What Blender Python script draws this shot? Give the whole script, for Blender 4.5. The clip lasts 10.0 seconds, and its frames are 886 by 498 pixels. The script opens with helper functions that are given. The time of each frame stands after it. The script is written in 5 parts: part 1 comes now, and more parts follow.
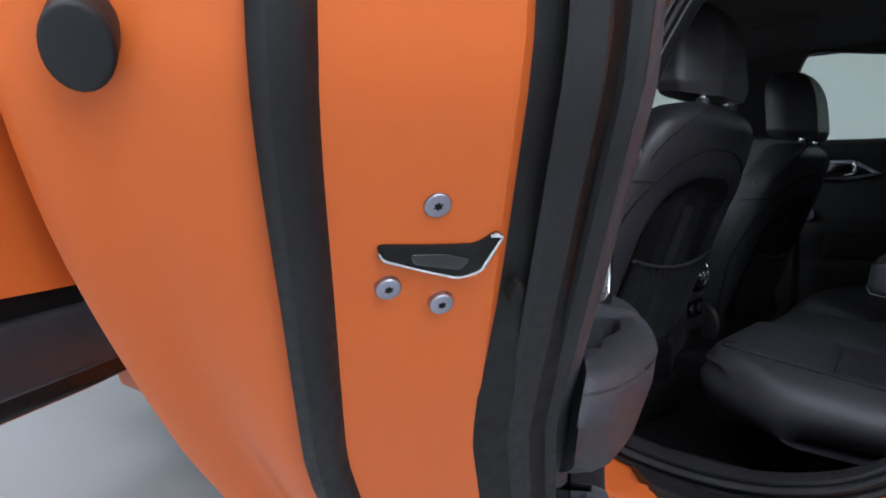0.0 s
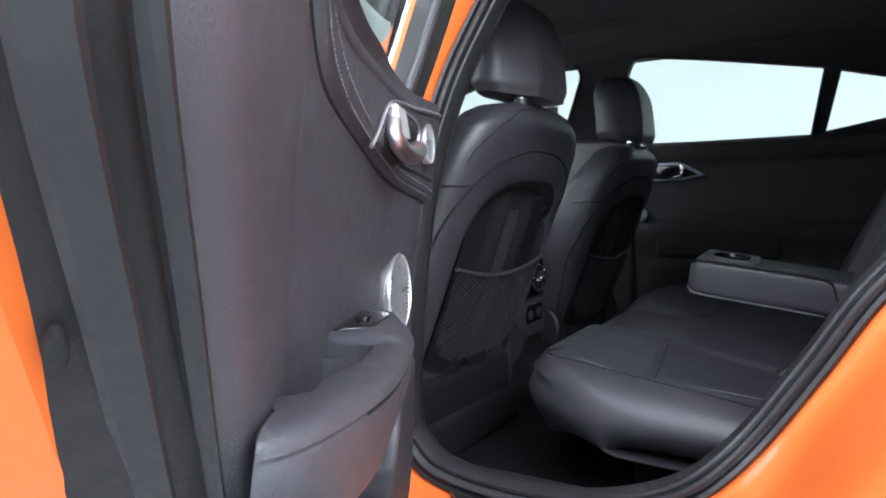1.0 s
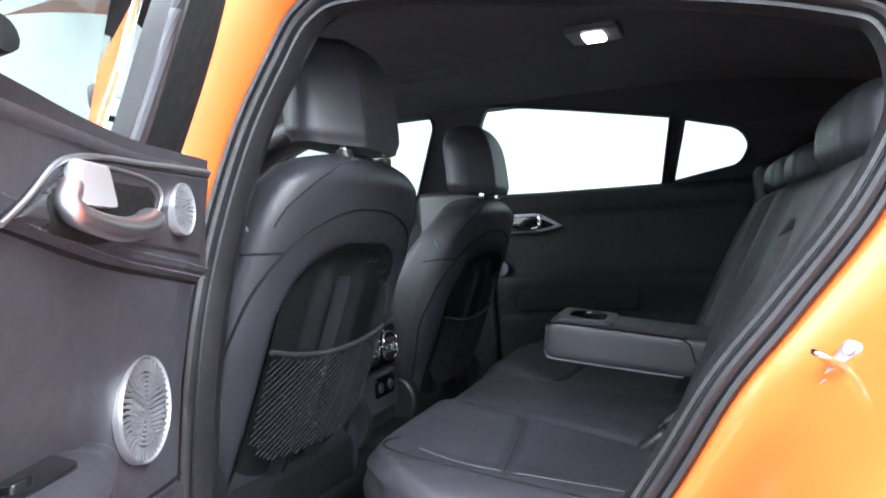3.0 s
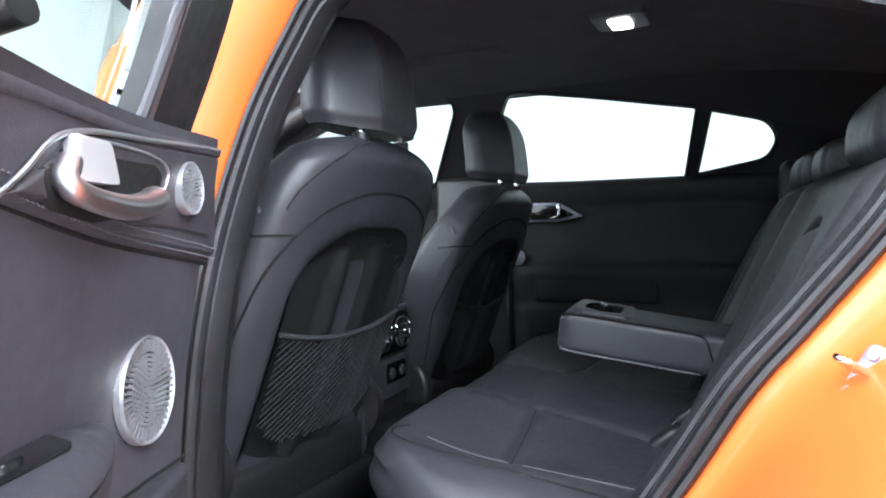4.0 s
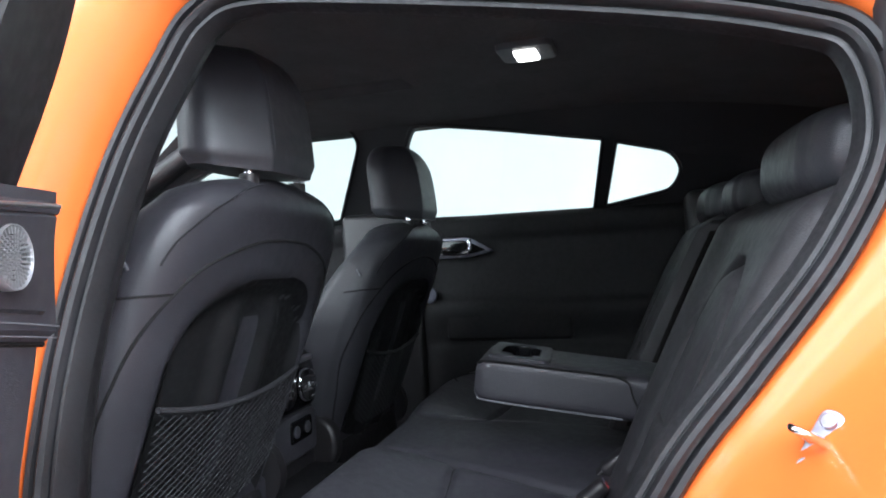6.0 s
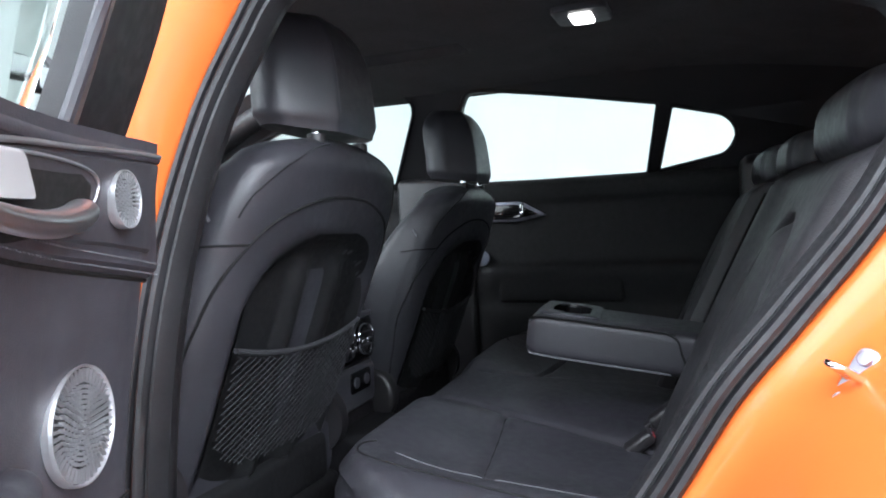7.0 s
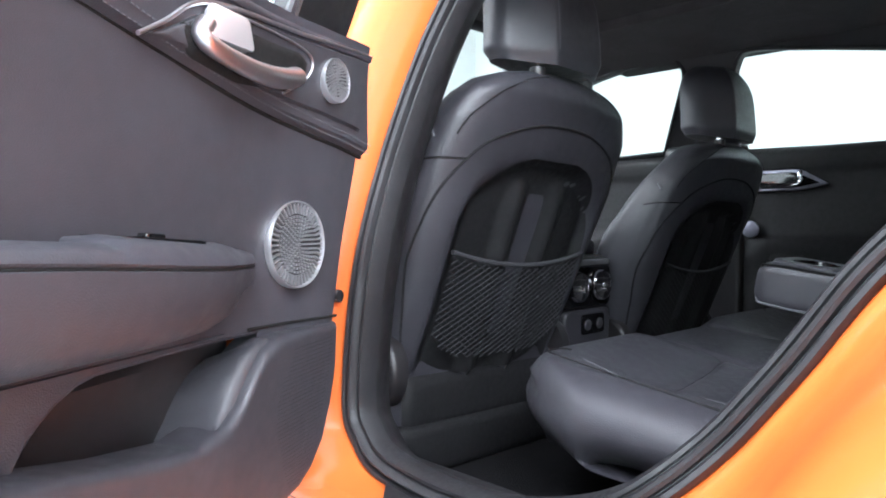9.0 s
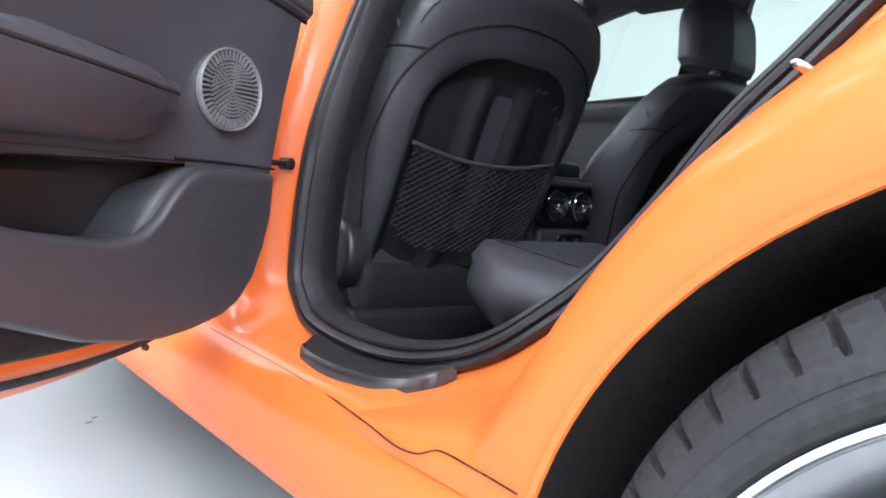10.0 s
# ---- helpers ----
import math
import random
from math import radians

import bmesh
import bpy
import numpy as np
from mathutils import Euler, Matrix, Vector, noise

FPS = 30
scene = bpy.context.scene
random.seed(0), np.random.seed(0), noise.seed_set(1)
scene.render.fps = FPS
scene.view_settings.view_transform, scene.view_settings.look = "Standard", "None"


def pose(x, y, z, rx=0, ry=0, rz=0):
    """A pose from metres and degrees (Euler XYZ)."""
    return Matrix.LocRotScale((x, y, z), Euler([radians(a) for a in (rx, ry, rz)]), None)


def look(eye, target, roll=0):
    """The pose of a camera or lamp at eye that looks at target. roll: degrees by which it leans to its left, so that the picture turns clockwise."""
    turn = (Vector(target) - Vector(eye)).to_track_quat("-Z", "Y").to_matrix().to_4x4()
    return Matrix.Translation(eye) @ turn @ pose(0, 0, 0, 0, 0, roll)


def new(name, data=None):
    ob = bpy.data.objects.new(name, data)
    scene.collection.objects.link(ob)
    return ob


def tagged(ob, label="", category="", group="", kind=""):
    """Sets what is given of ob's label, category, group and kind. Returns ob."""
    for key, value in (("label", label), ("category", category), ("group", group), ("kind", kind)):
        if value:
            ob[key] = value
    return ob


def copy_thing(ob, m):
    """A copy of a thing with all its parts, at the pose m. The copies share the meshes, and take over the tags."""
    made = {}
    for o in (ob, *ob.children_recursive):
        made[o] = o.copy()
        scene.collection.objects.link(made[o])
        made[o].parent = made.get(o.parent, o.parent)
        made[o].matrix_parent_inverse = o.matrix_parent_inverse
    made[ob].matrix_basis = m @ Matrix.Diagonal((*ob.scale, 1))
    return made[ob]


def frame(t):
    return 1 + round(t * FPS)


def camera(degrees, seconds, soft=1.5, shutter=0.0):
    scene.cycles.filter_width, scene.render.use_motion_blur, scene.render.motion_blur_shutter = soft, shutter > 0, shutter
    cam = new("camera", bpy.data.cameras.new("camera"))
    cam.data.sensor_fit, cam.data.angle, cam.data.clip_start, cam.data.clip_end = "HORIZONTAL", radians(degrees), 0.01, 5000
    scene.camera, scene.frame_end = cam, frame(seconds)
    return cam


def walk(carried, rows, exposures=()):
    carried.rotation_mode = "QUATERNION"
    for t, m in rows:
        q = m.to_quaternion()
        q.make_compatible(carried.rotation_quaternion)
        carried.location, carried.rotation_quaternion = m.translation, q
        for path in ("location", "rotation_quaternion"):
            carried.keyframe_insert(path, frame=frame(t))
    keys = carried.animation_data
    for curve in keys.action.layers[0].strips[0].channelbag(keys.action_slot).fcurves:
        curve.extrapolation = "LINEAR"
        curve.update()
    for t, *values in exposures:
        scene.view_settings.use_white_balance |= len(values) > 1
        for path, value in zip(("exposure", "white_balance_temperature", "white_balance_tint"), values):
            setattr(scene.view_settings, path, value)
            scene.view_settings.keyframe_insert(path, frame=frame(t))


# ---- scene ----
cam = camera(64.8, 10.0, soft=1.9)
PATH = [
    (0, (-1.701, -0.508, 0.823), (-0.228, 0.831, 0.631), -0.8),
    (0.3, (-1.661, -0.522, 0.825), (-0.118, 0.735, 0.636), -0.8),
    (0.5, (-1.632, -0.527, 0.827), (-0.034, 0.664, 0.651), -1.4),
    (0.8, (-1.594, -0.533, 0.824), (0.061, 0.578, 0.647), -1.8),
    (1, (-1.563, -0.531, 0.817), (0.126, 0.525, 0.641), -1.9),
    (1.5, (-1.496, -0.542, 0.809), (0.262, 0.395, 0.629), -3.1),
    (2, (-1.434, -0.541, 0.822), (0.39, 0.266, 0.677), -3.4),
    (2.5, (-1.39, -0.534, 0.833), (0.464, 0.213, 0.773), -3.1),
    (3, (-1.371, -0.533, 0.834), (0.479, 0.224, 0.783), -3.4),
    (3.2, (-1.368, -0.534, 0.834), (0.481, 0.225, 0.76), -2.4),
    (4.3, (-1.335, -0.532, 0.837), (0.489, 0.282, 0.748), -1.7),
    (4.5, (-1.317, -0.527, 0.842), (0.517, 0.267, 0.769), -2.0),
    (5, (-1.28, -0.512, 0.864), (0.588, 0.201, 0.858), -2.7),
    (5.5, (-1.257, -0.504, 0.876), (0.651, 0.094, 0.886), -3.6),
    (5.7, (-1.256, -0.506, 0.869), (0.661, 0.062, 0.866), -3.6),
    (6.8, (-1.305, -0.505, 0.847), (0.586, 0.141, 0.758), -3.0),
    (7, (-1.312, -0.512, 0.841), (0.557, 0.194, 0.746), -3.0),
    (7.5, (-1.333, -0.535, 0.819), (0.488, 0.285, 0.718), -2.7),
    (8, (-1.363, -0.588, 0.801), (0.36, 0.421, 0.693), -1.6),
    (8.5, (-1.36, -0.645, 0.773), (0.245, 0.541, 0.647), -0.7),
    (9, (-1.321, -0.687, 0.721), (0.077, 0.741, 0.649), -0.0),
    (9.5, (-1.282, -0.772, 0.655), (-0.026, 0.778, 0.523), 2.2),
    (9.8, (-1.264, -0.804, 0.625), (0.011, 0.729, 0.468), 3.4),
    (10, (-1.258, -0.821, 0.613), (0.053, 0.679, 0.429), 4.0),
]
EXPOSURES = [(0.0, -0.57), (0.4, -0.24), (0.6, 0.10), (0.8, 0.40), (1.0, 0.82), (1.5, 1.60), (2.5, 1.56), (4.5, 1.38), (5.0, 1.42), (5.5, 1.06), (7.5, 1.12), (9.0, 1.44), (9.5, 1.44), (10.0, 0.94)]
walk(cam, [(t, look(eye, target, roll)) for t, eye, target, roll in PATH], EXPOSURES)

# ---------------------------------------------------------------- world and lights
world = bpy.data.worlds.new("hall_light")
scene.world = world
world.use_nodes = True
world.node_tree.nodes["Background"].inputs[0].default_value = (0.9, 0.95, 1.0, 1)
world.node_tree.nodes["Background"].inputs[1].default_value = 0.3


def ceiling_lamp(x, y, z, power, sx=2.6, sy=3.4):
    data = bpy.data.lights.new("ceiling_panel_lamp", "AREA")
    data.shape, data.size, data.size_y, data.energy = "RECTANGLE", sx, sy, power
    data.color = (0.90, 0.955, 1.10)
    ob = new("ceiling_panel_lamp", data)
    ob.matrix_world = pose(x, y, z)
    return ob


for lx, watt in ((-3.7, 270), (-1.3, 75), (3.0, 12)):
    for ly, share in ((-4.2, 1.45), (0.3, 0.80), (5.5, 0.80)):
        ceiling_lamp(lx, ly, 3.72, watt * share)

# ---------------------------------------------------------------- materials


def material(name, color, rough=0.5, metal=0.0, coat=0.0, vary=0.12, scale=6.0, grain=0.0, grain_scale=900.0, bump=0.0, bump_scale=60.0,
             transmission=0.0, emit=None, spec=0.5, sheen=0.0, coat_rough=0.05):
    m = bpy.data.materials.new(name)
    m.use_nodes = True
    nt = m.node_tree
    b = nt.nodes["Principled BSDF"]
    b.inputs["Roughness"].default_value = rough
    b.inputs["Metallic"].default_value = metal
    b.inputs["Coat Weight"].default_value = coat
    b.inputs["Coat Roughness"].default_value = coat_rough
    b.inputs["Transmission Weight"].default_value = transmission
    b.inputs["Specular IOR Level"].default_value = spec
    b.inputs["Sheen Weight"].default_value = sheen
    b.inputs["Base Color"].default_value = (*color, 1)
    if emit:
        b.inputs["Emission Color"].default_value = (*emit[:3], 1)
        b.inputs["Emission Strength"].default_value = emit[3]
    tc = nt.nodes.new("ShaderNodeTexCoord")
    if vary > 0:
        n1 = nt.nodes.new("ShaderNodeTexNoise")
        n1.inputs["Scale"].default_value, n1.inputs["Detail"].default_value = scale, 6
        nt.links.new(tc.outputs["Object"], n1.inputs["Vector"])
        ramp = nt.nodes.new("ShaderNodeMapRange")
        ramp.inputs["From Min"].default_value, ramp.inputs["From Max"].default_value = 0.3, 0.7
        ramp.inputs["To Min"].default_value, ramp.inputs["To Max"].default_value = 1 - vary, 1 + vary
        nt.links.new(n1.outputs["Fac"], ramp.inputs["Value"])
        mix = nt.nodes.new("ShaderNodeVectorMath")
        mix.operation = "SCALE"
        mix.inputs[0].default_value = color
        nt.links.new(ramp.outputs[0], mix.inputs["Scale"])
        nt.links.new(mix.outputs[0], b.inputs["Base Color"])
        rr = nt.nodes.new("ShaderNodeMapRange")
        rr.inputs["From Min"].default_value, rr.inputs["From Max"].default_value = 0.3, 0.7
        rr.inputs["To Min"].default_value, rr.inputs["To Max"].default_value = max(0.02, rough * (1 - vary)), min(1, rough * (1 + vary))
        n2 = nt.nodes.new("ShaderNodeTexNoise")
        n2.inputs["Scale"].default_value, n2.inputs["Detail"].default_value = scale * 9, 4
        nt.links.new(tc.outputs["Object"], n2.inputs["Vector"])
        nt.links.new(n2.outputs["Fac"], rr.inputs["Value"])
        nt.links.new(rr.outputs[0], b.inputs["Roughness"])
    last = None
    if grain > 0:
        v = nt.nodes.new("ShaderNodeTexVoronoi")
        v.inputs["Scale"].default_value = grain_scale
        nt.links.new(tc.outputs["Object"], v.inputs["Vector"])
        bp = nt.nodes.new("ShaderNodeBump")
        bp.inputs["Strength"].default_value, bp.inputs["Distance"].default_value = grain, 0.0006
        nt.links.new(v.outputs["Distance"], bp.inputs["Height"])
        last = bp
    if bump > 0:
        n3 = nt.nodes.new("ShaderNodeTexNoise")
        n3.inputs["Scale"].default_value, n3.inputs["Detail"].default_value = bump_scale, 5
        nt.links.new(tc.outputs["Object"], n3.inputs["Vector"])
        bp = nt.nodes.new("ShaderNodeBump")
        bp.inputs["Strength"].default_value, bp.inputs["Distance"].default_value = bump, 0.003
        nt.links.new(n3.outputs["Fac"], bp.inputs["Height"])
        if last:
            nt.links.new(last.outputs[0], bp.inputs["Normal"])
        last = bp
    if last:
        nt.links.new(last.outputs[0], b.inputs["Normal"])
    return m


PAINT = material("orange_paint", (0.59, 0.118, 0.024), 0.50, 0.0, 0.38, 0.03, 3.0, 0.02, 2500, 0.02, 300, spec=0.15, coat_rough=0.14)
LEATHER = material("black_leather", (0.0262, 0.0255, 0.0305), 0.45, 0, 0, 0.14, 8, 0.35, 650, 0.25, 26, spec=0.50)
LEATHER_SOFT = material("black_perforated_leather", (0.0180, 0.0170, 0.0192), 0.52, 0, 0, 0.10, 9, 0.4, 420, 0.06, 30)
VINYL = material("charcoal_vinyl", (0.0405, 0.0400, 0.0480), 0.50, 0, 0, 0.10, 7, 0.3, 800, 0.12, 40)
PLASTIC = material("charcoal_plastic", (0.0350, 0.0340, 0.0400), 0.46, 0, 0, 0.12, 8, 0.25, 1100, 0.08, 60)
BLACKPLASTIC = material("black_plastic", (0.0148, 0.0138, 0.015), 0.4, 0, 0, 0.15, 9, 0.2, 900)
GLOSSBLACK = material("gloss_black", (0.006, 0.006, 0.007), 0.12, 0, 0.6, 0.2, 10)
RUBBER = material("black_rubber", (0.012, 0.012, 0.0135), 0.5, 0, 0, 0.2, 20, 0, 0, 0.1, 120, spec=0.35)
HEADLINER = material("black_headliner_cloth", (0.035, 0.0335, 0.0352), 0.95, 0, 0, 0.2, 12, 0.6, 1500, 0.15, 400, spec=0.15, sheen=0.05)
CARPET = material("black_carpet", (0.009, 0.009, 0.0098), 1.0, 0, 0, 0.3, 30, 1.0, 700, 0.8, 300, spec=0.1)
CHROME = material("chrome", (0.82, 0.82, 0.84), 0.10, 1.0, 0, 0.0)
SATIN = material("satin_silver", (0.60, 0.59, 0.62), 0.36, 1.0, 0, 0.0)
GRILLE = material("silver_grille", (0.72, 0.71, 0.73), 0.32, 0.9, 0, 0.06, 40)
BRIGHT = material("polished_handle_chrome", (0.86, 0.86, 0.88), 0.34, 0.75, 0, 0.0)
STEEL = material("zinc_steel", (0.36, 0.36, 0.43), 0.36, 1.0, 0, 0.15, 40)
SEATSHELL = material("black_seat_shell", (0.0065, 0.0065, 0.0072), 0.6, 0, 0, 0.15, 12, 0.3, 900, 0.1, 50, spec=0.3)
THREAD = material("grey_thread", (0.10, 0.10, 0.11), 0.8, 0, 0, 0.2, 300)
NETCORD = material("black_net_cord", (0.020, 0.020, 0.023), 0.75, 0, 0, 0.2, 200)
GROOVE = material("dark_seam", (0.006, 0.006, 0.006), 0.8, 0, 0, 0.1, 20, spec=0.3)
GLASS = material("clear_glass", (0.93, 0.985, 0.955), 0.0, 0, 0, 0.0, transmission=1.0, spec=0.2)
TYRE = material("tyre_rubber", (0.012, 0.0116, 0.012), 0.75, 0, 0, 0.25, 14, 0, 0, 0.3, 90)
ALLOY = material("machined_alloy", (0.75, 0.75, 0.76), 0.2, 1.0, 0, 0.08, 30)
ALLOYDARK = material("grey_alloy", (0.26, 0.26, 0.27), 0.35, 0.8, 0, 0.12, 30)
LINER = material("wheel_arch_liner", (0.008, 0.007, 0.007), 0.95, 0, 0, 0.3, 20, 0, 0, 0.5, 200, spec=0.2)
WALLPAINT = material("white_wall_paint", (0.76, 0.81, 0.785), 0.75, 0, 0, 0.02, 1.5, 0, 0, 0.06, 80)
FLOORPAINT = material("pale_grey_floor_paint", (0.30, 0.308, 0.31), 0.62, 0, 0, 0.05, 1.2, 0, 0, 0.05, 60)
LENS = material("lamp_lens", (0.9, 0.9, 0.9), 0.3, 0, 0, 0.0, emit=(1.0, 1.0, 1.0, 5.0))
# near door's black flange, and far door vinyl with its shade darkened in
BLACK_SHADE_TRIM = material("black_and_shaded_door_trim", (0.0095, 0.0092, 0.0098), 0.62, 0, 0, 0.15, 9, 0.25, 900, spec=0.3)
RED = material("red_plastic", (0.33, 0.03, 0.035), 0.45, 0, 0, 0.1, 30)
SPECK = material("dark_floor_speck", (0.12, 0.12, 0.12), 0.8, 0, 0, 0.2, 60)

# ---------------------------------------------------------------- mesh helpers


def mesh(name, verts, faces, smooth=True):
    me = bpy.data.meshes.new(name)
    me.from_pydata([tuple(v) for v in verts], [], faces)
    me.validate()
    bm = bmesh.new()
    bm.from_mesh(me)
    bmesh.ops.recalc_face_normals(bm, faces=bm.faces)
    bm.to_mesh(me)
    bm.free()
    if smooth:
        me.polygons.foreach_set("use_smooth", [True] * len(me.polygons))
        me.set_sharp_from_angle(angle=radians(42))
    return me


def part(name, me, mat, parent=None, label="", m=None):
    me.materials.clear()
    me.materials.append(mat)
    ob = new(name, me)
    if m is not None:
        ob.matrix_basis = m
    if parent is not None:
        ob.parent = parent
    if label:
        ob["label"] = label
    return ob


def thing(name, label, category, m=None, group="", kind=""):
    ob = new(name)
    ob.empty_display_size = 0.05
    if m is not None:
        ob.matrix_basis = m
    return tagged(ob, label, category, group, kind)


def loft(rings, closed=True, cap0=True, cap1=True, wrap=False):
    n = len(rings[0])
    verts = [v for r in rings for v in r]
    faces = []
    top = len(rings) if wrap else len(rings) - 1
    for i in range(top):
        a, b = i * n, ((i + 1) % len(rings)) * n
        for j in range(n if closed else n - 1):
            k = (j + 1) % n
            faces.append((a + j, a + k, b + k, b + j))
    if closed and not wrap:
        if cap0:
            faces.append(tuple(range(n))[::-1])
        if cap1:
            faces.append(tuple((len(rings) - 1) * n + j for j in range(n)))
    return verts, faces


def join(*pieces):
    verts, faces = [], []
    for v, f in pieces:
        o = len(verts)
        verts += list(v)
        faces += [tuple(o + i for i in q) for q in f]
    return verts, faces


def spline(pts, n, closed=False):
    """Catmull-Rom curve through pts, n points spread evenly over the spans."""
    p = [Vector(q) for q in pts]
    spans = len(p) if closed else len(p) - 1
    out = []
    for s in range(n if closed else n):
        f = s * spans / n if closed else s * spans / (n - 1)
        i = min(int(f), spans - 1)
        t = f - i
        if closed:
            a, b, c, d = (p[(i + k) % len(p)] for k in (-1, 0, 1, 2))
        else:
            a, b, c, d = (p[max(0, min(len(p) - 1, i + k))] for k in (-1, 0, 1, 2))
        out.append(0.5 * ((2 * b) + (c - a) * t + (2 * a - 5 * b + 4 * c - d) * t * t + (3 * b - a - 3 * c + d) * t ** 3))
    return out


def tube(path, r, n=8, closed=False, flat=1.0):
    path = [Vector(p) for p in path]
    rings = []
    up = Vector((0.13, 0.21, 0.97)).normalized()
    for i, p in enumerate(path):
        if closed:
            t = path[(i + 1) % len(path)] - path[i - 1]
        else:
            t = path[min(i + 1, len(path) - 1)] - path[max(i - 1, 0)]
        t.normalize()
        a = t.cross(up)
        if a.length < 1e-4:
            a = t.cross(Vector((1, 0, 0)))
        a.normalize()
        b = a.cross(t)
        rr = r(i / (len(path) - 1)) if callable(r) else r
        rings.append([p + a * (math.cos(2 * math.pi * k / n) * rr) + b * (math.sin(2 * math.pi * k / n) * rr * flat) for k in range(n)])
    return loft(rings, wrap=closed)


def offset2d(pts, d):
    """A closed outline in the plane, moved inwards by d (counter-clockwise outline)."""
    out = []
    n = len(pts)
    for i in range(n):
        a, b, c = Vector(pts[i - 1]), Vector(pts[i]), Vector(pts[(i + 1) % n])
        e = (c - a)
        if e.length < 1e-9:
            out.append(b)
            continue
        e.normalize()
        out.append(b + Vector((-e.y, e.x)) * d)
    return out


def ccw(pts):
    area = sum(pts[i - 1][0] * pts[i][1] - pts[i][0] * pts[i - 1][1] for i in range(len(pts)))
    return list(pts) if area > 0 else list(pts)[::-1]


def rounded(corners, r, steps=5):
    """A polygon with its corners rounded by r (a number, or one for each corner)."""
    out = []
    n = len(corners)
    for i in range(n):
        a, b, c = Vector(corners[i - 1]), Vector(corners[i]), Vector(corners[(i + 1) % n])
        rr = r[i] if isinstance(r, (list, tuple)) else r
        u, v = (a - b), (c - b)
        k = min(rr, u.length * 0.45, v.length * 0.45)
        p, q = b + u.normalized() * k, b + v.normalized() * k
        for s in range(steps + 1):
            t = s / steps
            out.append(p * (1 - t) ** 2 + b * 2 * t * (1 - t) + q * t * t)
    return out


def pad(outline, y0, y1, r=0.004, place=None, steps=4, back=False):
    """A plate: the outline in (x, z), from depth y0 to y1, with the edge at y1 rounded by r."""
    o = ccw([Vector((p[0], p[1])) for p in outline])
    sgn = 1 if y1 > y0 else -1
    rings = [(o, y0), (o, y1 - sgn * r)]
    for s in range(1, steps + 1):
        a = math.pi / 2 * s / steps
        rings.append((offset2d(o, r * (1 - math.cos(a))), y1 - sgn * r * (1 - math.sin(a))))
    rings = [[(p.x, y, p.y) for p in ring] for ring, y in rings]
    if place:
        rings = [[place(Vector(p)) for p in ring] for ring in rings]
    return loft(rings)


def superring(cx, cy, z, hw, hd, e=3.0, n=40):
    ring = []
    for k in range(n):
        a = 2 * math.pi * (k + 0.5) / n
        c, s = math.cos(a), math.sin(a)
        ring.append(Vector((cx + hw * math.copysign(abs(c) ** (2 / e), c), cy + hd * math.copysign(abs(s) ** (2 / e), s), z)))
    return ring


def disc(cx, cz, r, y0, y1, bev=0.001, n=40, axis="y"):
    pts = [(cx + r * math.cos(2 * math.pi * k / n), cz + r * math.sin(2 * math.pi * k / n)) for k in range(n)]
    return pad(pts, y0, y1, bev)


def annulus(cx, cz, r0, r1, y0, y1, n=48, dome=0.0):
    rings = []
    for r, y in ((r1, y0), (r1, y1 - (y1 - y0) * 0.35), (r1 - (r1 - r0) * 0.3, y1), (r0 + (r1 - r0) * 0.3, y1), (r0, y1 - (y1 - y0) * 0.35), (r0, y0)):
        rings.append([(cx + r * math.cos(2 * math.pi * k / n), y, cz + r * math.sin(2 * math.pi * k / n)) for k in range(n)])
    return loft(rings, cap0=False, cap1=False)


def block(cx, cy, cz, sx, sy, sz, r=0.01, seg=3, m=None):
    bm = bmesh.new()
    bmesh.ops.create_cube(bm, size=1.0, matrix=Matrix.Translation((cx, cy, cz)) @ Matrix.Diagonal((sx, sy, sz, 1)))
    if r > 0:
        bmesh.ops.bevel(bm, geom=bm.edges[:], offset=r, segments=seg, affect="EDGES", profile=0.5)
    if m is not None:
        bmesh.ops.transform(bm, matrix=m, verts=bm.verts)
    bm.verts.index_update()
    data = [v.co.copy() for v in bm.verts], [tuple(v.index for v in f.verts) for f in bm.faces]
    bm.free()
    return data


def sheet_with_holes(outer, holes, place, thick):
    """A flat sheet in (y, z) with openings, placed by place(y, z, depth)."""
    from mathutils.geometry import tessellate_polygon
    loops = [[Vector((p[0], p[1], 0)) for p in lp] for lp in [outer, *holes]]
    tris = tessellate_polygon(loops)
    flat = [p for lp in loops for p in lp]
    n = len(flat)
    verts = [place(p.x, p.y, 0) for p in flat] + [place(p.x, p.y, thick) for p in flat]
    faces = [tuple(t) for t in tris] + [tuple(n + i for i in t)[::-1] for t in tris]
    o = 0
    for lp in loops:
        for i in range(len(lp)):
            j = (i + 1) % len(lp)
            faces.append((o + i, o + j, n + o + j, n + o + i))
        o += len(lp)
    return verts, faces


def smoothstep(a, b, x):
    t = max(0.0, min(1.0, (x - a) / (b - a)))
    return t * t * (3 - 2 * t)




def along(pts, u):
    """A value read off a broken line of (place, value)."""
    for (a, wa), (b, wb) in zip(pts, pts[1:]):
        if a <= u <= b:
            return wa + (wb - wa) * (u - a) / (b - a)
    return pts[-1][1] if u > pts[-1][0] else pts[0][1]

# ---------------------------------------------------------------- the hall
X0, X1, Y0, Y1, H, GROUND = -5.0, 6.4, -5.0, 6.5, 3.8, -0.035
T = 0.15


def wall(name, x0, x1, y0, y1, z0, z1, mat, label, category):
    return tagged(part(name, mesh(name, *block((x0 + x1) / 2, (y0 + y1) / 2, (z0 + z1) / 2, x1 - x0, y1 - y0, z1 - z0, 0)), mat), label, category, kind="structure")


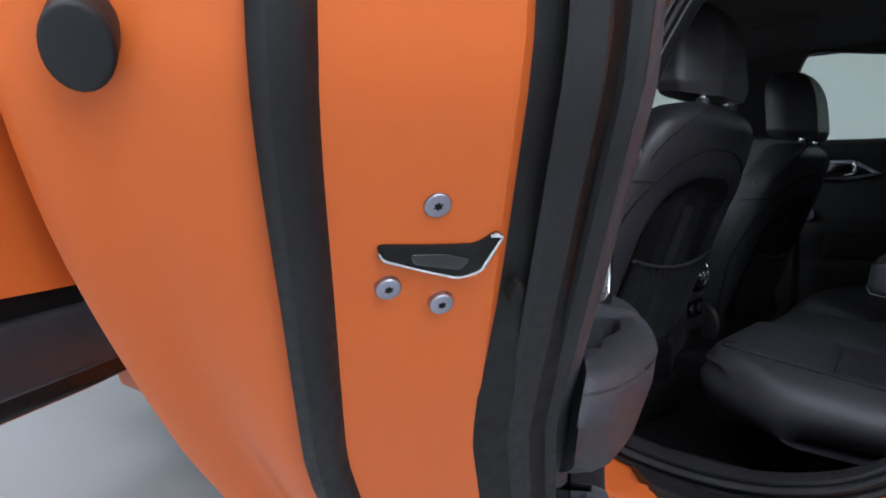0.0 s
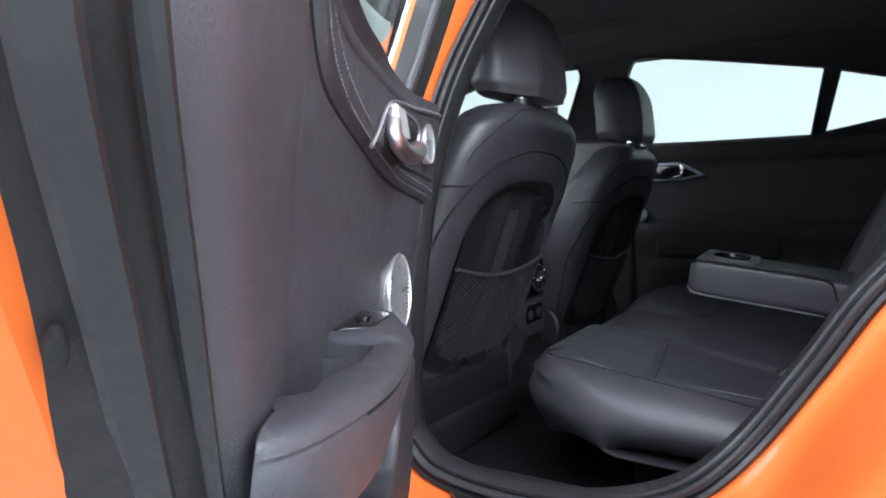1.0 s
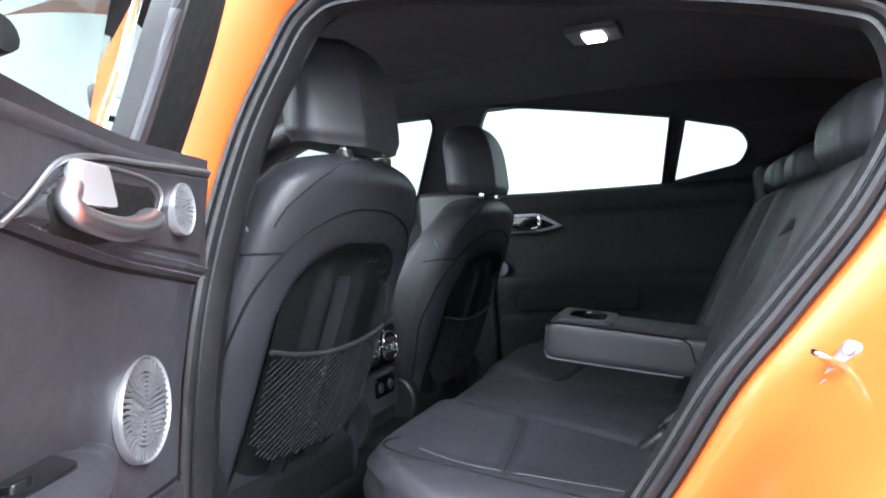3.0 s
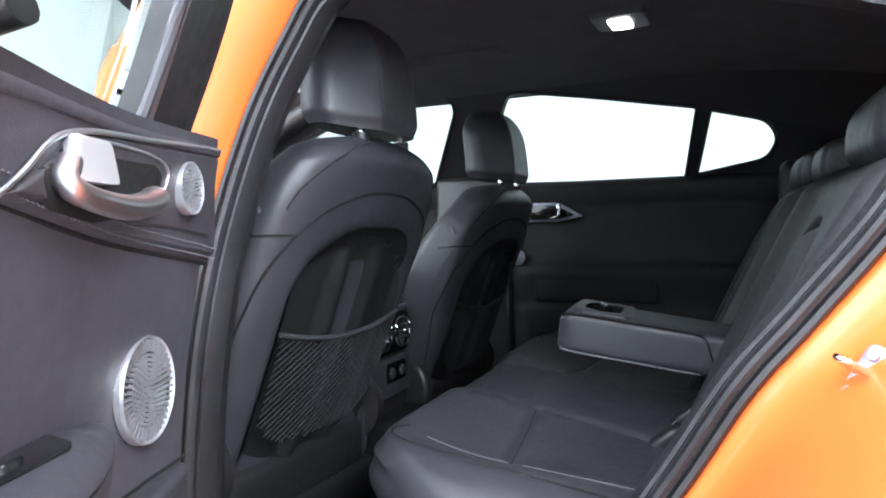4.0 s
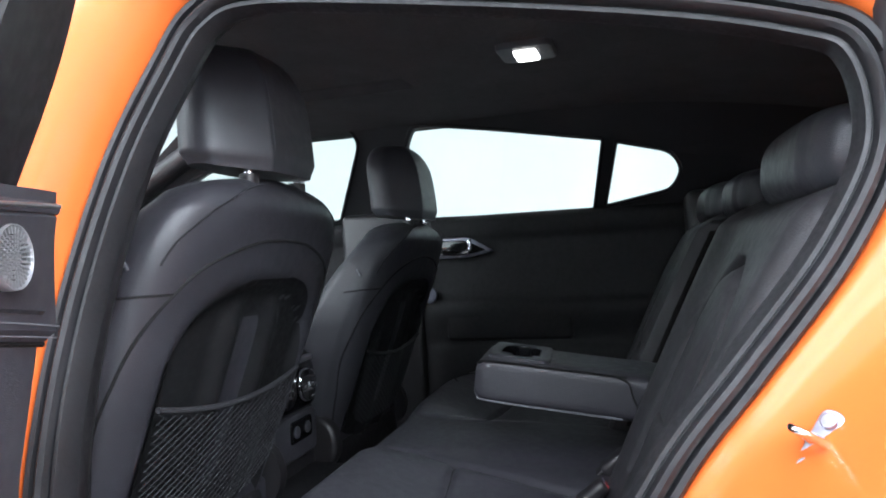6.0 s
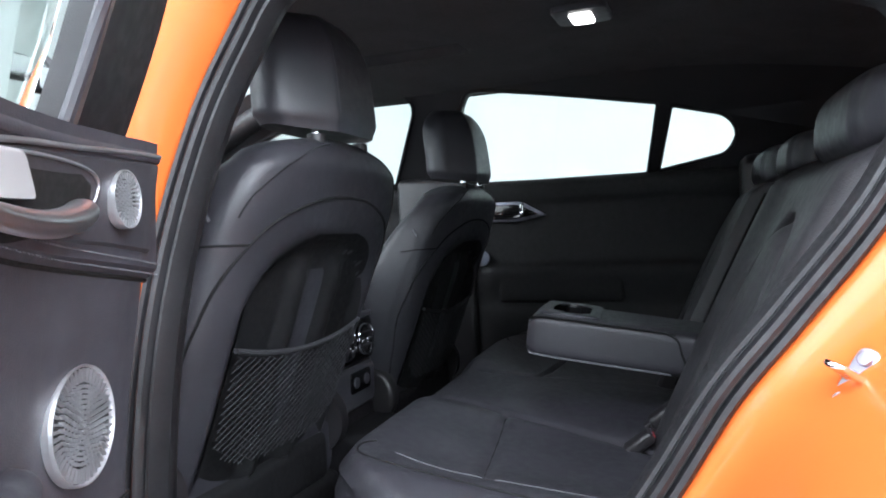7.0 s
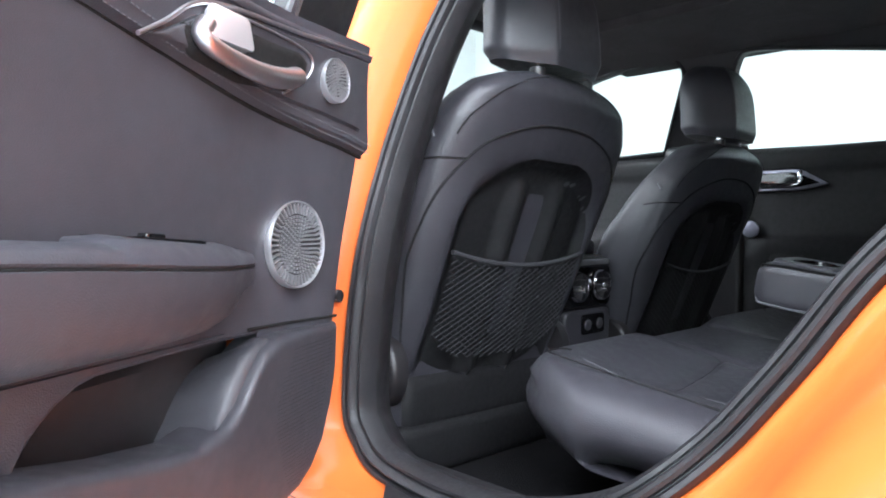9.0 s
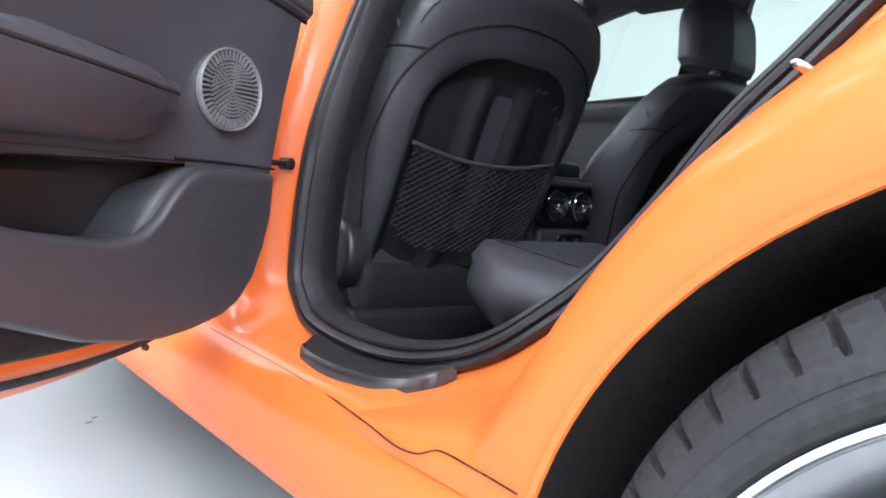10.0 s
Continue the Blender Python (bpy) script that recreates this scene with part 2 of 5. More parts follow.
wall("floor", X0, X1, Y0, Y1, GROUND - T, GROUND, FLOORPAINT, "pale grey painted floor of a bright hall", "floor")
wall("wall_east", X1, X1 + T, Y0 - T, Y1 + T, GROUND, H, WALLPAINT, "plain white painted hall wall", "wall")
wall("wall_west", X0 - T, X0, Y0 - T, Y1 + T, GROUND, H, WALLPAINT, "plain white painted hall wall", "wall")
wall("wall_south", X0, X1, Y0 - T, Y0, GROUND, H, WALLPAINT, "plain white painted hall wall", "wall")
wall("wall_north", X0, X1, Y1, Y1 + T, GROUND, H, WALLPAINT, "plain white painted hall wall", "wall")
wall("ceiling", X0 - T, X1 + T, Y0 - T, Y1 + T, H, H + T, WALLPAINT, "plain white hall ceiling", "ceiling")

# ---------------------------------------------------------------- the car: body on the near side
car = thing("car", "bright orange hatchback car with open doors, standing on the grey floor", "car")

# the rear door opening, along the outer edge of its seal
RING = spline([
    (-0.765, 0.061, 0.490), (-0.770, 0.030, 0.434), (-0.775, -0.024, 0.407), (-0.780, -0.139, 0.398), (-0.780, -0.246, 0.409),
    (-0.770, -0.338, 0.439), (-0.755, -0.401, 0.488), (-0.720, -0.475, 0.590), (-0.700, -0.530, 0.676), (-0.682, -0.585, 0.742),
    (-0.660, -0.660, 0.838), (-0.640, -0.703, 0.930), (-0.612, -0.690, 1.014), (-0.602, -0.632, 1.049), (-0.598, -0.500, 1.085),
    (-0.595, -0.263, 1.131), (-0.600, -0.105, 1.151), (-0.607, -0.042, 1.128), (-0.620, -0.005, 1.071), (-0.652, 0.036, 0.965),
    (-0.700, 0.060, 0.815), (-0.750, 0.057, 0.660)], 176, closed=True)
for p in RING:
    if p.y < -0.30:
        k = smoothstep(0.43, 0.54, p.z) * smoothstep(1.02, 0.92, p.z) * smoothstep(-0.34, -0.45, p.y)
        p += Vector((0.020 * k, -0.002 * k, -0.0045 * k))
ARCH_Y, ARCH_Z, ARCH_R = -0.880, 0.290, 0.376


def ring_frames(ring):
    """For each point: the point and the way out of the opening, square to the ring, in the side's plane."""
    out = []
    n = len(ring)
    for i, p in enumerate(ring):
        t = (ring[(i + 2) % n] - ring[i - 2]).normalized()
        o = t.cross(Vector((1, 0, 0)))
        o.x = 0
        o.normalize()
        if o.y * (p.y + 0.28) + o.z * (p.z - 0.76) < 0:
            o = -o
        out.append((p, o))
    return out


FRAMES = ring_frames(RING)


def sweep_ring(profile, keep=None):
    """A strip that runs along the opening; profile rows are (out, x)."""
    rings = [[p + o * a + Vector((b, 0, 0)) for p, o in FRAMES] for a, b in profile]
    if keep is None:
        return loft(rings, cap0=False, cap1=False)
    idx = [i for i in range(len(FRAMES)) if keep(FRAMES[i][0])]
    return loft([[r[i] for i in idx] for r in rings], closed=False)


def region(o):
    """How far a spot of the ring belongs to the pillar in front, the sill, the quarter behind and the roof."""
    w = [max(0.0, o.y) ** 2, max(0.0, -o.z) ** 2, max(0.0, -o.y) ** 2, max(0.0, o.z) ** 2]
    s = sum(w)
    return [a / s for a in w]


OUTWARD = (
    ((0.000, 0.012), (0.000, 0.012), (0.000, 0.012), (0.000, 0.012)),
    ((0.006, -0.012), (0.004, -0.016), (0.012, -0.004), (0.008, -0.012)),
    ((0.014, -0.032), (0.006, -0.045), (0.045, -0.012), (0.022, -0.030)),
    ((0.030, -0.056), (0.010, -0.072), (0.085, -0.040), (0.040, -0.038)),
    ((0.060, -0.075), (0.018, -0.092), (0.125, -0.105), (0.062, -0.030)),
    ((0.090, -0.082), (0.030, -0.100), (0.170, -0.165), (0.080, 0.000)),
    ((0.115, -0.080), (0.036, -0.098), (0.240, -0.195), (0.095, 0.050)),
    ((0.135, -0.060), (0.040, -0.090), (0.360, -0.190), (0.105, 0.110)),
)


def reach(p, o):
    """How far out of the opening the wheel arch begins, if it lies that way."""
    f = Vector((p.y - ARCH_Y, p.z - ARCH_Z))
    d = Vector((o.y, o.z))
    b, c = f.dot(d), f.dot(f) - (ARCH_R + 0.002) ** 2
    if b >= 0 or b * b < c:
        return None
    return -b - math.sqrt(b * b - c)


FINE = []
for i, (a, b) in enumerate(zip(OUTWARD, OUTWARD[1:])):
    before, after = OUTWARD[max(0, i - 1)], OUTWARD[min(len(OUTWARD) - 1, i + 2)]
    for f in (0.0, 0.25, 0.5, 0.75):
        FINE.append([tuple(0.5 * (2 * a[k][c] + (b[k][c] - before[k][c]) * f + (2 * before[k][c] - 5 * a[k][c] + 4 * b[k][c] - after[k][c]) * f ** 2
                                  + (3 * a[k][c] - before[k][c] - 3 * b[k][c] + after[k][c]) * f ** 3) for c in (0, 1)) for k in range(4)])
FINE.append(OUTWARD[-1])


def quarter_goal(p, o):
    """Where the panel behind the opening ends: along the sill, then up the wheel arch."""
    if p.y > -0.15 or p.z > 0.80:
        return None
    if p.y > -0.36 and p.z < 0.60:
        f = (p.y + 0.15) / -0.21
        return Vector((-0.15 - 0.362 * f, 0.378 - 0.004 * f))
    f = smoothstep(0.0, 1.0, min(1.0, max(0.0, (p.z - 0.452) / (0.80 - 0.452)))) * 0.35 + 0.65 * min(1.0, max(0.0, (p.z - 0.452) / (0.80 - 0.452)))
    a = radians(13.0 + (TOP_ANGLE - 13.0) * f)
    return Vector((ARCH_Y + (ARCH_R + 0.002) * math.cos(a), ARCH_Z + (ARCH_R + 0.002) * math.sin(a)))


top_p, top_o = min(((p, o) for p, o in FRAMES if p.y < -0.5), key=lambda t: abs(t[0].z - 0.80))
top_q = top_p + top_o * reach(top_p, top_o)
TOP_ANGLE = math.degrees(math.atan2(top_q.z - ARCH_Z, top_q.y - ARCH_Y))
rings = []
for row in FINE:
    ring = []
    f = row[2][0] / OUTWARD[-1][2][0]
    g = (row[2][1] - 0.012) / (OUTWARD[-1][2][1] - 0.012)
    for p, o in FRAMES:
        w = region(o)
        a = sum(w[k] * row[k][0] for k in range(4))
        b = sum(w[k] * row[k][1] for k in range(4))
        q = p + o * a + Vector((b, 0, 0))
        stop = reach(p, o)
        goal = quarter_goal(p, o)
        if goal is not None:
            k = smoothstep(-0.15, -0.30, p.y)
            x = p.x + 0.012 * (1 - f) + (-0.896 - p.x) * g
            q = q.lerp(Vector((x, p.y + (goal.x - p.y) * f, p.z + (goal.y - p.z) * f)), k)
        elif stop is not None and w[2] > 0.3 and p.z > 0.7:
            q = p + o * (stop * f) + Vector(((-0.896 - p.x) * g + 0.012 * (1 - f), 0, 0))
        over = q.x + 0.906
        q.x = -0.906 + 0.5 * (over + math.sqrt(over * over + 0.00016))
        ring.append(q)
    rings.append(ring)
part("body_side", mesh("body_side", *loft(rings, cap0=False, cap1=False)), PAINT, car, "glossy orange body side round the rear door opening")

# fender round the wheel, behind and above the opening, and the arch's turned-in lip
lip, fender = [], []
for k in range(49):
    a = radians(0 + 188 * k / 48)
    c, s = math.cos(a), math.sin(a)
    lip.append([Vector((x, ARCH_Y + r * c, ARCH_Z + r * s)) for x, r in ((-0.889, ARCH_R + 0.003), (-0.894, ARCH_R + 0.0), (-0.897, ARCH_R + 0.001), (-0.8985, ARCH_R + 0.006))])
part("arch_lip", mesh("arch_lip", *loft(lip, closed=False)), PAINT, car)
for k in range(40):
    a = radians(104 + 84 * k / 39)
    c, s = math.cos(a), math.sin(a)
    fender.append([Vector((x, ARCH_Y + r * c, ARCH_Z + r * s)) for x, r in ((-0.9, ARCH_R + 0.010), (-0.903, ARCH_R + 0.05), (-0.895, ARCH_R + 0.12), (-0.86, ARCH_R + 0.24), (-0.76, ARCH_R + 0.40))])
part("rear_fender", mesh("rear_fender", *loft(fender, closed=False)), PAINT, car)

# rocker panel along the sill
prof = spline([(-0.835, 0.405), (-0.872, 0.392), (-0.892, 0.368), (-0.902, 0.325), (-0.900, 0.288), (-0.880, 0.262), (-0.80, 0.235), (-0.70, 0.225)], 26)
ys = [-0.525 + 1.975 * k / 80 for k in range(81)]
rows = []
for y in ys:
    ring = []
    for p in prof:
        q = Vector((p.x, y, p.y))
        d = Vector((q.y - ARCH_Y, q.z - ARCH_Z))
        if d.length < ARCH_R + 0.004:
            q.y = ARCH_Y + math.sqrt(max(1e-6, (ARCH_R + 0.004) ** 2 - d.y ** 2))
        ring.append(q)
    rows.append(ring)
part("rocker_panel", mesh("rocker_panel", *loft(rows, closed=False)), PAINT, car)

# dark joint between sill and rocker
part("sill_joint", mesh("sill_joint", *tube(spline([(-0.869, 0.10, 0.3932), (-0.872, -0.087, 0.391), (-0.874, -0.161, 0.390), (-0.877, -0.227, 0.388), (-0.8885, -0.308, 0.388), (-0.8955, -0.36, 0.386), (-0.8955, -0.391, 0.389), (-0.8905, -0.413, 0.398), (-0.8955, -0.457, 0.401), (-0.8965, -0.505, 0.399)], 90), 0.0008, 6)), GROOVE, car)

# rubber seal: three lips round the opening, and the trim that it grips
part("door_seal", mesh("door_seal", *sweep_ring([(0.004, 0.012), (0.003, -0.006), (-0.001, -0.012), (-0.006, -0.011), (-0.008, -0.002), (-0.0092, -0.002),
     (-0.0108, -0.010), (-0.0145, -0.012), (-0.0185, -0.009), (-0.0205, 0.001), (-0.0215, 0.001), (-0.023, -0.003), (-0.027, -0.003), (-0.0305, 0.008), (-0.031, 0.022)])), RUBBER, car, "black ribbed rubber door seal")
part("opening_trim", mesh("opening_trim", *sweep_ring([(-0.029, 0.006), (-0.030, 0.020), (-0.024, 0.040), (0.0, 0.070)])), BLACKPLASTIC, car)

# black scuff plate on the sill
def sill_z(y):
    return along([(-0.36, 0.447), (-0.338, 0.439), (-0.30, 0.4255), (-0.246, 0.409), (-0.19, 0.401), (-0.139, 0.398), (-0.08, 0.401), (-0.024, 0.407)], y)


rows = []
for i in range(49):
    t = i / 48
    yi, yo = -0.040 - 0.272 * t, -0.098 - 0.196 * t
    xo = -0.846 - 0.012 * math.sin(math.pi * min(1.0, t * 1.15)) + 0.034 * max(0.0, (t - 0.72) / 0.28) ** 3 + 0.006 * smoothstep(0.10, 0.0, t)
    row = []
    for k in range(17):
        v = k / 16
        y = yi + (yo - yi) * v
        x = -0.783 + (xo + 0.783) * v
        z = (sill_z(yi) + 0.003) * (1 - v) + (0.4085 + 0.25 * (sill_z(yo) - 0.4165 + math.sqrt((sill_z(yo) - 0.4165) ** 2 + 0.00003))) * v + 0.0015 * math.sin(math.pi * v)
        if v > 0.85:
            z += 0.0034 * math.sin((v - 0.85) / 0.15 * math.pi)
        row.append(Vector((x, y, z)))
    row += [row[-1] + Vector((-0.0015, 0, -0.003)), row[-1] + Vector((0, 0, -0.018))]
    rows.append(row)
for end in (0, -1):
    skirt = [p + Vector((0, 0, -0.015)) for p in rows[end]]
    rows = [skirt] + rows if end == 0 else rows + [skirt]
part("sill_plate", mesh("sill_plate", *loft(rows, closed=False)), BLACKPLASTIC, car, "black plastic sill scuff plate")

# striker on the rear jamb
n_ = Vector((-0.60, 0.47, 0.46)).normalized()
t_ = Vector((0.12, -0.42, 0.90))
t_ = (t_ - n_ * t_.dot(n_)).normalized()
s_ = n_.cross(t_)
frame_m = Matrix(((t_.x, n_.x, s_.x, -0.716), (t_.y, n_.y, s_.y, -0.614), (t_.z, n_.z, s_.z, 0.700), (0, 0, 0, 1)))
striker = thing("door_striker", "chrome steel door striker bolted to the orange door jamb", "door striker", frame_m)
sp = rounded([(-0.027, -0.009), (0.027, -0.009), (0.027, 0.009), (-0.027, 0.009)], 0.009)
part("base_plate", mesh("base_plate", *pad(sp, -0.012, 0.0028, 0.001)), STEEL, striker)
loop = spline([(0.002, 0.0, -0.007), (0.001, 0.018, -0.007), (0.0, 0.031, -0.006), (-0.001, 0.035, 0.0), (0.0, 0.031, 0.006), (0.001, 0.018, 0.007), (0.002, 0.0, 0.007)], 30)
part("loop", mesh("loop", *tube(loop, lambda t: 0.0030 + 0.0035 * abs(2 * t - 1) ** 6, 10)), CHROME, striker)
for dz in (-0.018, 0.018):
    part("bolt", mesh("bolt", *disc(dz, 0, 0.006, 0.002, 0.0065, 0.0015, 16)), STEEL, striker)

# ---------------------------------------------------------------- roof, far side, floor pan


def side_x(z):
    return 0.745 - max(0.0, z - 0.93) * 0.62


roof_rows = []
for k in range(33):
    y = -1.25 + 1.80 * k / 32
    crown = 1.318 - 0.10 * ((y - 0.25) / 1.2) ** 2
    roof_rows.append([Vector((-0.60 + 1.16 * j / 24, y, crown - 0.085 * abs(-1 + 2 * j / 24) ** 2.6)) for j in range(25)])
part("roof", mesh("roof", *loft(roof_rows, closed=False)), PAINT, car)

HL_Z = 1.182


def headliner_z(x, y):
    z = HL_Z + 0.02 - (0.012 if x > 0 else 0.060 * smoothstep(0.25, 0.03, y)) * min(1.2, abs(x / 0.60)) ** 3.0 + 0.075 * smoothstep(0.10, 0.40, y) * smoothstep(-0.22, -0.42, x) - 0.16 * max(0.0, -(y + 0.40)) ** 1.6
    # shade panel of the sunroof lies a little higher than the cloth round it
    inside = smoothstep(-0.035, -0.020, y) * smoothstep(0.20, 0.185, x) * smoothstep(-0.36, -0.345, x)
    return z + 0.022 * inside


hl = []
ys = [-1.25 + 0.025 * k for k in range(47)] + [-0.06 + 0.006 * k for k in range(12)] + [0.02 + 0.03 * k for k in range(22)]
ys = sorted(set(round(y, 4) for y in ys if y < 0.525))
xs = sorted(set([round(-0.6 + 0.03 * k, 4) for k in range(43)] + [round(0.17 + 0.006 * k, 4) for k in range(7)] + [round(-0.37 + 0.006 * k, 4) for k in range(7)]))
for y in ys:
    hl.append([Vector((x, y, headliner_z(x, y))) for x in xs])
part("headliner", mesh("headliner", *loft(hl, closed=False)), HEADLINER, car, "black cloth headliner with a sunroof shade")

# far side: window band with its three openings
WIN_REAR = rounded([(0.200, 0.934), (-0.10, 0.928), (-0.364, 0.928), (-0.404, 1.109), (-0.127, 1.158), (0.060, 1.186), (0.112, 1.186), (0.140, 1.145)], [0.01, 0.1, 0.01, 0.008, 0.1, 0.06, 0.02, 0.02])
WIN_QUARTER = rounded([(-0.394, 0.935), (-0.575, 0.968), (-0.602, 1.02), (-0.572, 1.066), (-0.437, 1.100)], [0.008, 0.05, 0.04, 0.05, 0.008])
WIN_FRONT = rounded([(0.408, 0.945), (1.30, 0.915), (1.12, 1.00), (0.80, 1.13), (0.55, 1.185), (0.30, 1.205), (0.276, 1.160)], [0.01, 0.05, 0.1, 0.12, 0.2, 0.05, 0.04])
OUTER = [(-1.30, 0.88), (0.3, 0.88), (1.45, 0.84), (1.12, 1.09), (0.82, 1.25), (0.55, 1.29), (-0.1, 1.27), (-0.6, 1.24), (-0.95, 1.19), (-1.30, 1.11)]
side = sheet_with_holes(OUTER, [WIN_REAR, WIN_QUARTER, WIN_FRONT], lambda y, z, d: Vector((side_x(z) + d, y, z)), 0.035)
part("far_window_frame", mesh("far_window_frame", *side, smooth=False), BLACKPLASTIC, car)
for wnd in (WIN_REAR, WIN_QUARTER, WIN_FRONT):
    o = ccw(wnd)
    rim = [Vector((side_x(p[1]) - 0.002, p[0], p[1])) for p in o]
    part("window_rubber", mesh("window_rubber", *tube(rim, 0.0055, 6, closed=True)), RUBBER, car)
    pane = sheet_with_holes([(p.x, p.y) for p in offset2d(o, -0.006)], [], lambda y, z, d: Vector((side_x(z) + 0.014 + d, y, z)), 0.004)
    g = part("window_pane", mesh("window_pane", *pane, smooth=False), GLASS, car, "clear side window glass")
    g.visible_shadow = False


def trim_panel(name, y0, y1, label):
    """A closed door's inner panel on the far side, from the belt down, with a shaped armrest ledge."""
    prof = [(0.752, 0.935), (0.735, 0.932), (0.722, 0.918), (0.721, 0.90), (0.725, 0.878), (0.731, 0.862), (0.733, 0.84), (0.733, 0.78), (0.730, 0.72), (0.726, 0.69), (0.716, 0.676), (0.712, 0.660),
            (0.713, 0.640), (0.718, 0.615), (0.722, 0.590), (0.722, 0.56), (0.715, 0.54), (0.712, 0.50), (0.712, 0.40), (0.71, 0.30)]
    pr = spline([(a, b, 0) for a, b in prof], 60)
    rows = []
    n = 50
    for k in range(n + 1):
        y = y0 + (y1 - y0) * k / n
        f = smoothstep(y0, y0 + 0.10, y) * smoothstep(y1, y1 - 0.06, y)
        rows.append([Vector((p.x + (1 - f) * (0.722 - p.x) * (1 if p.y < 0.7 else 0), y, p.y)) for p in pr])
    # the far side's shade is put into the panel's colour
    return part(name, mesh(name, *loft(rows, closed=False)), BLACK_SHADE_TRIM, car, label)


trim_far = trim_panel("far_rear_door", -0.62, 0.155, "closed far rear door with a trim panel coloured dark for shade")
trim_panel("far_front_door", 0.40, 1.45, "closed far front door with a trim panel coloured dark for shade")
part("far_centre_pillar", mesh("far_centre_pillar", *block(0.735, 0.275, 0.60, 0.06, 0.25, 0.72, 0.02)), BLACKPLASTIC, car)
part("far_quarter_trim", mesh("far_quarter_trim", *block(0.70, -0.90, 0.66, 0.10, 0.60, 0.60, 0.03)), BLACKPLASTIC, car)
# its chrome handle in a pointed bezel
bez = rounded([(0.135, 0.872), (0.135, 0.812), (0.00, 0.812), (-0.075, 0.828), (0.0, 0.872)], [0.01, 0.02, 0.03, 0.004, 0.02])
part("handle_bezel", mesh("handle_bezel", *[(lambda vf: ([Vector((0.722 - v[1], v[0], v[2])) for v in vf[0]], vf[1]))(pad(bez, 0.0, 0.004, 0.003))][0]), STEEL, trim_far)
inner = [(p[0] * 0.80 + 0.008, (p[1] - 0.842) * 0.72 + 0.842) for p in bez]
part("handle_cup", mesh("handle_cup", *[(lambda vf: ([Vector((0.7165 - v[1], v[0], v[2])) for v in vf[0]], vf[1]))(pad(inner, 0.0, 0.003, 0.002))][0]), GLOSSBLACK, trim_far)
part("pull_handle", mesh("pull_handle", *tube(spline([(0.712, 0.115, 0.832), (0.700, 0.07, 0.828), (0.698, 0.03, 0.826), (0.702, 0.0, 0.832), (0.704, -0.008, 0.846)], 20), 0.0065, 8)), CHROME, trim_far)
part("lock_knob", mesh("lock_knob", *block(0.702, -0.006, 0.852, 0.012, 0.012, 0.028, 0.004)), CHROME, trim_far)
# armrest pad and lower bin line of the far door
part("armrest_pad", mesh("armrest_pad", *block(0.7255, -0.105, 0.618, 0.024, 0.37, 0.100, 0.011, 4)), BLACK_SHADE_TRIM, trim_far)
sg = [(0.128 + 0.024 * math.cos(a), 0.705 + 0.024 * math.sin(a)) for a in [2 * math.pi * k / 24 for k in range(24)]]
part("speaker_grille", mesh("speaker_grille", *[(lambda vf: ([Vector((0.715 - v[1], v[0], v[2])) for v in vf[0]], vf[1]))(pad(sg, 0.0, 0.006, 0.003))][0]), STEEL, trim_far)

# floor pan, tunnel, rear wheel housings, luggage space
part("floor_pan", mesh("floor_pan", *block(0, 0.35, 0.27, 1.46, 2.2, 0.06, 0.01)), CARPET, car, "black carpeted footwell floor")
part("centre_tunnel", mesh("centre_tunnel", *block(0.0, 0.20, 0.34, 0.22, 0.80, 0.14, 0.04)), CARPET, car)
part("inner_sill", mesh("inner_sill", *block(-0.715, -0.05, 0.345, 0.05, 1.0, 0.13, 0.015)), BLACKPLASTIC, car)
part("luggage_floor", mesh("luggage_floor", *block(0, -1.15, 0.55, 1.3, 0.9, 0.05, 0.01)), CARPET, car)
part("parcel_shelf", mesh("parcel_shelf", *block(0, -0.98, 0.90, 1.26, 0.40, 0.02, 0.005)), CARPET, car)
part("near_quarter_trim", mesh("near_quarter_trim", *block(-0.615, -1.0, 0.78, 0.06, 0.62, 0.60, 0.03)), BLACKPLASTIC, car)
# sill of the tailgate and its glass frame
part("tailgate", mesh("tailgate", *block(0, -1.58, 0.72, 1.5, 0.08, 0.45, 0.03)), PAINT, car)
for sx in (-0.56, 0.56):
    part("tailgate_pillar", mesh("tailgate_pillar", *tube(spline([(sx, -1.56, 0.94), (sx * 0.97, -1.4, 1.04), (sx * 0.92, -1.22, 1.13)], 8), 0.045, 10)), BLACKPLASTIC, car)

# front: bulkhead, dashboard, windscreen pillars, mirror
part("dashboard", mesh("dashboard", *block(0, 1.22, 0.74, 1.44, 0.42, 0.34, 0.09, 5)), BLACKPLASTIC, car)
part("front_footwell", mesh("front_footwell", *block(0, 1.48, 0.5, 1.5, 0.1, 0.7, 0.02)), CARPET, car)
part("bonnet", mesh("bonnet", *block(0, 2.1, 0.72, 1.6, 1.2, 0.22, 0.08, 5)), PAINT, car)
for sx in (-1, 1):
    part("windscreen_pillar", mesh("windscreen_pillar", *tube(spline([(0.70 * sx, 1.42, 0.90), (0.655 * sx, 1.14, 1.045), (0.59 * sx, 0.84, 1.175), (0.55 * sx, 0.62, 1.225)], 16), 0.036, 12)), BLACKPLASTIC, car)
part("windscreen_header", mesh("windscreen_header", *block(0.20, 0.545, 1.250, 0.70, 0.06, 0.06, 0.02)), BLACKPLASTIC, car)
part("front_roof_rail", mesh("front_roof_rail", *tube(spline([(-0.608, -0.02, 1.205), (-0.60, 0.25, 1.285), (-0.60, 0.50, 1.295), (-0.62, 0.80, 1.23), (-0.70, 1.14, 1.04), (-0.76, 1.42, 0.89)], 24), 0.034, 10)), PAINT, car)
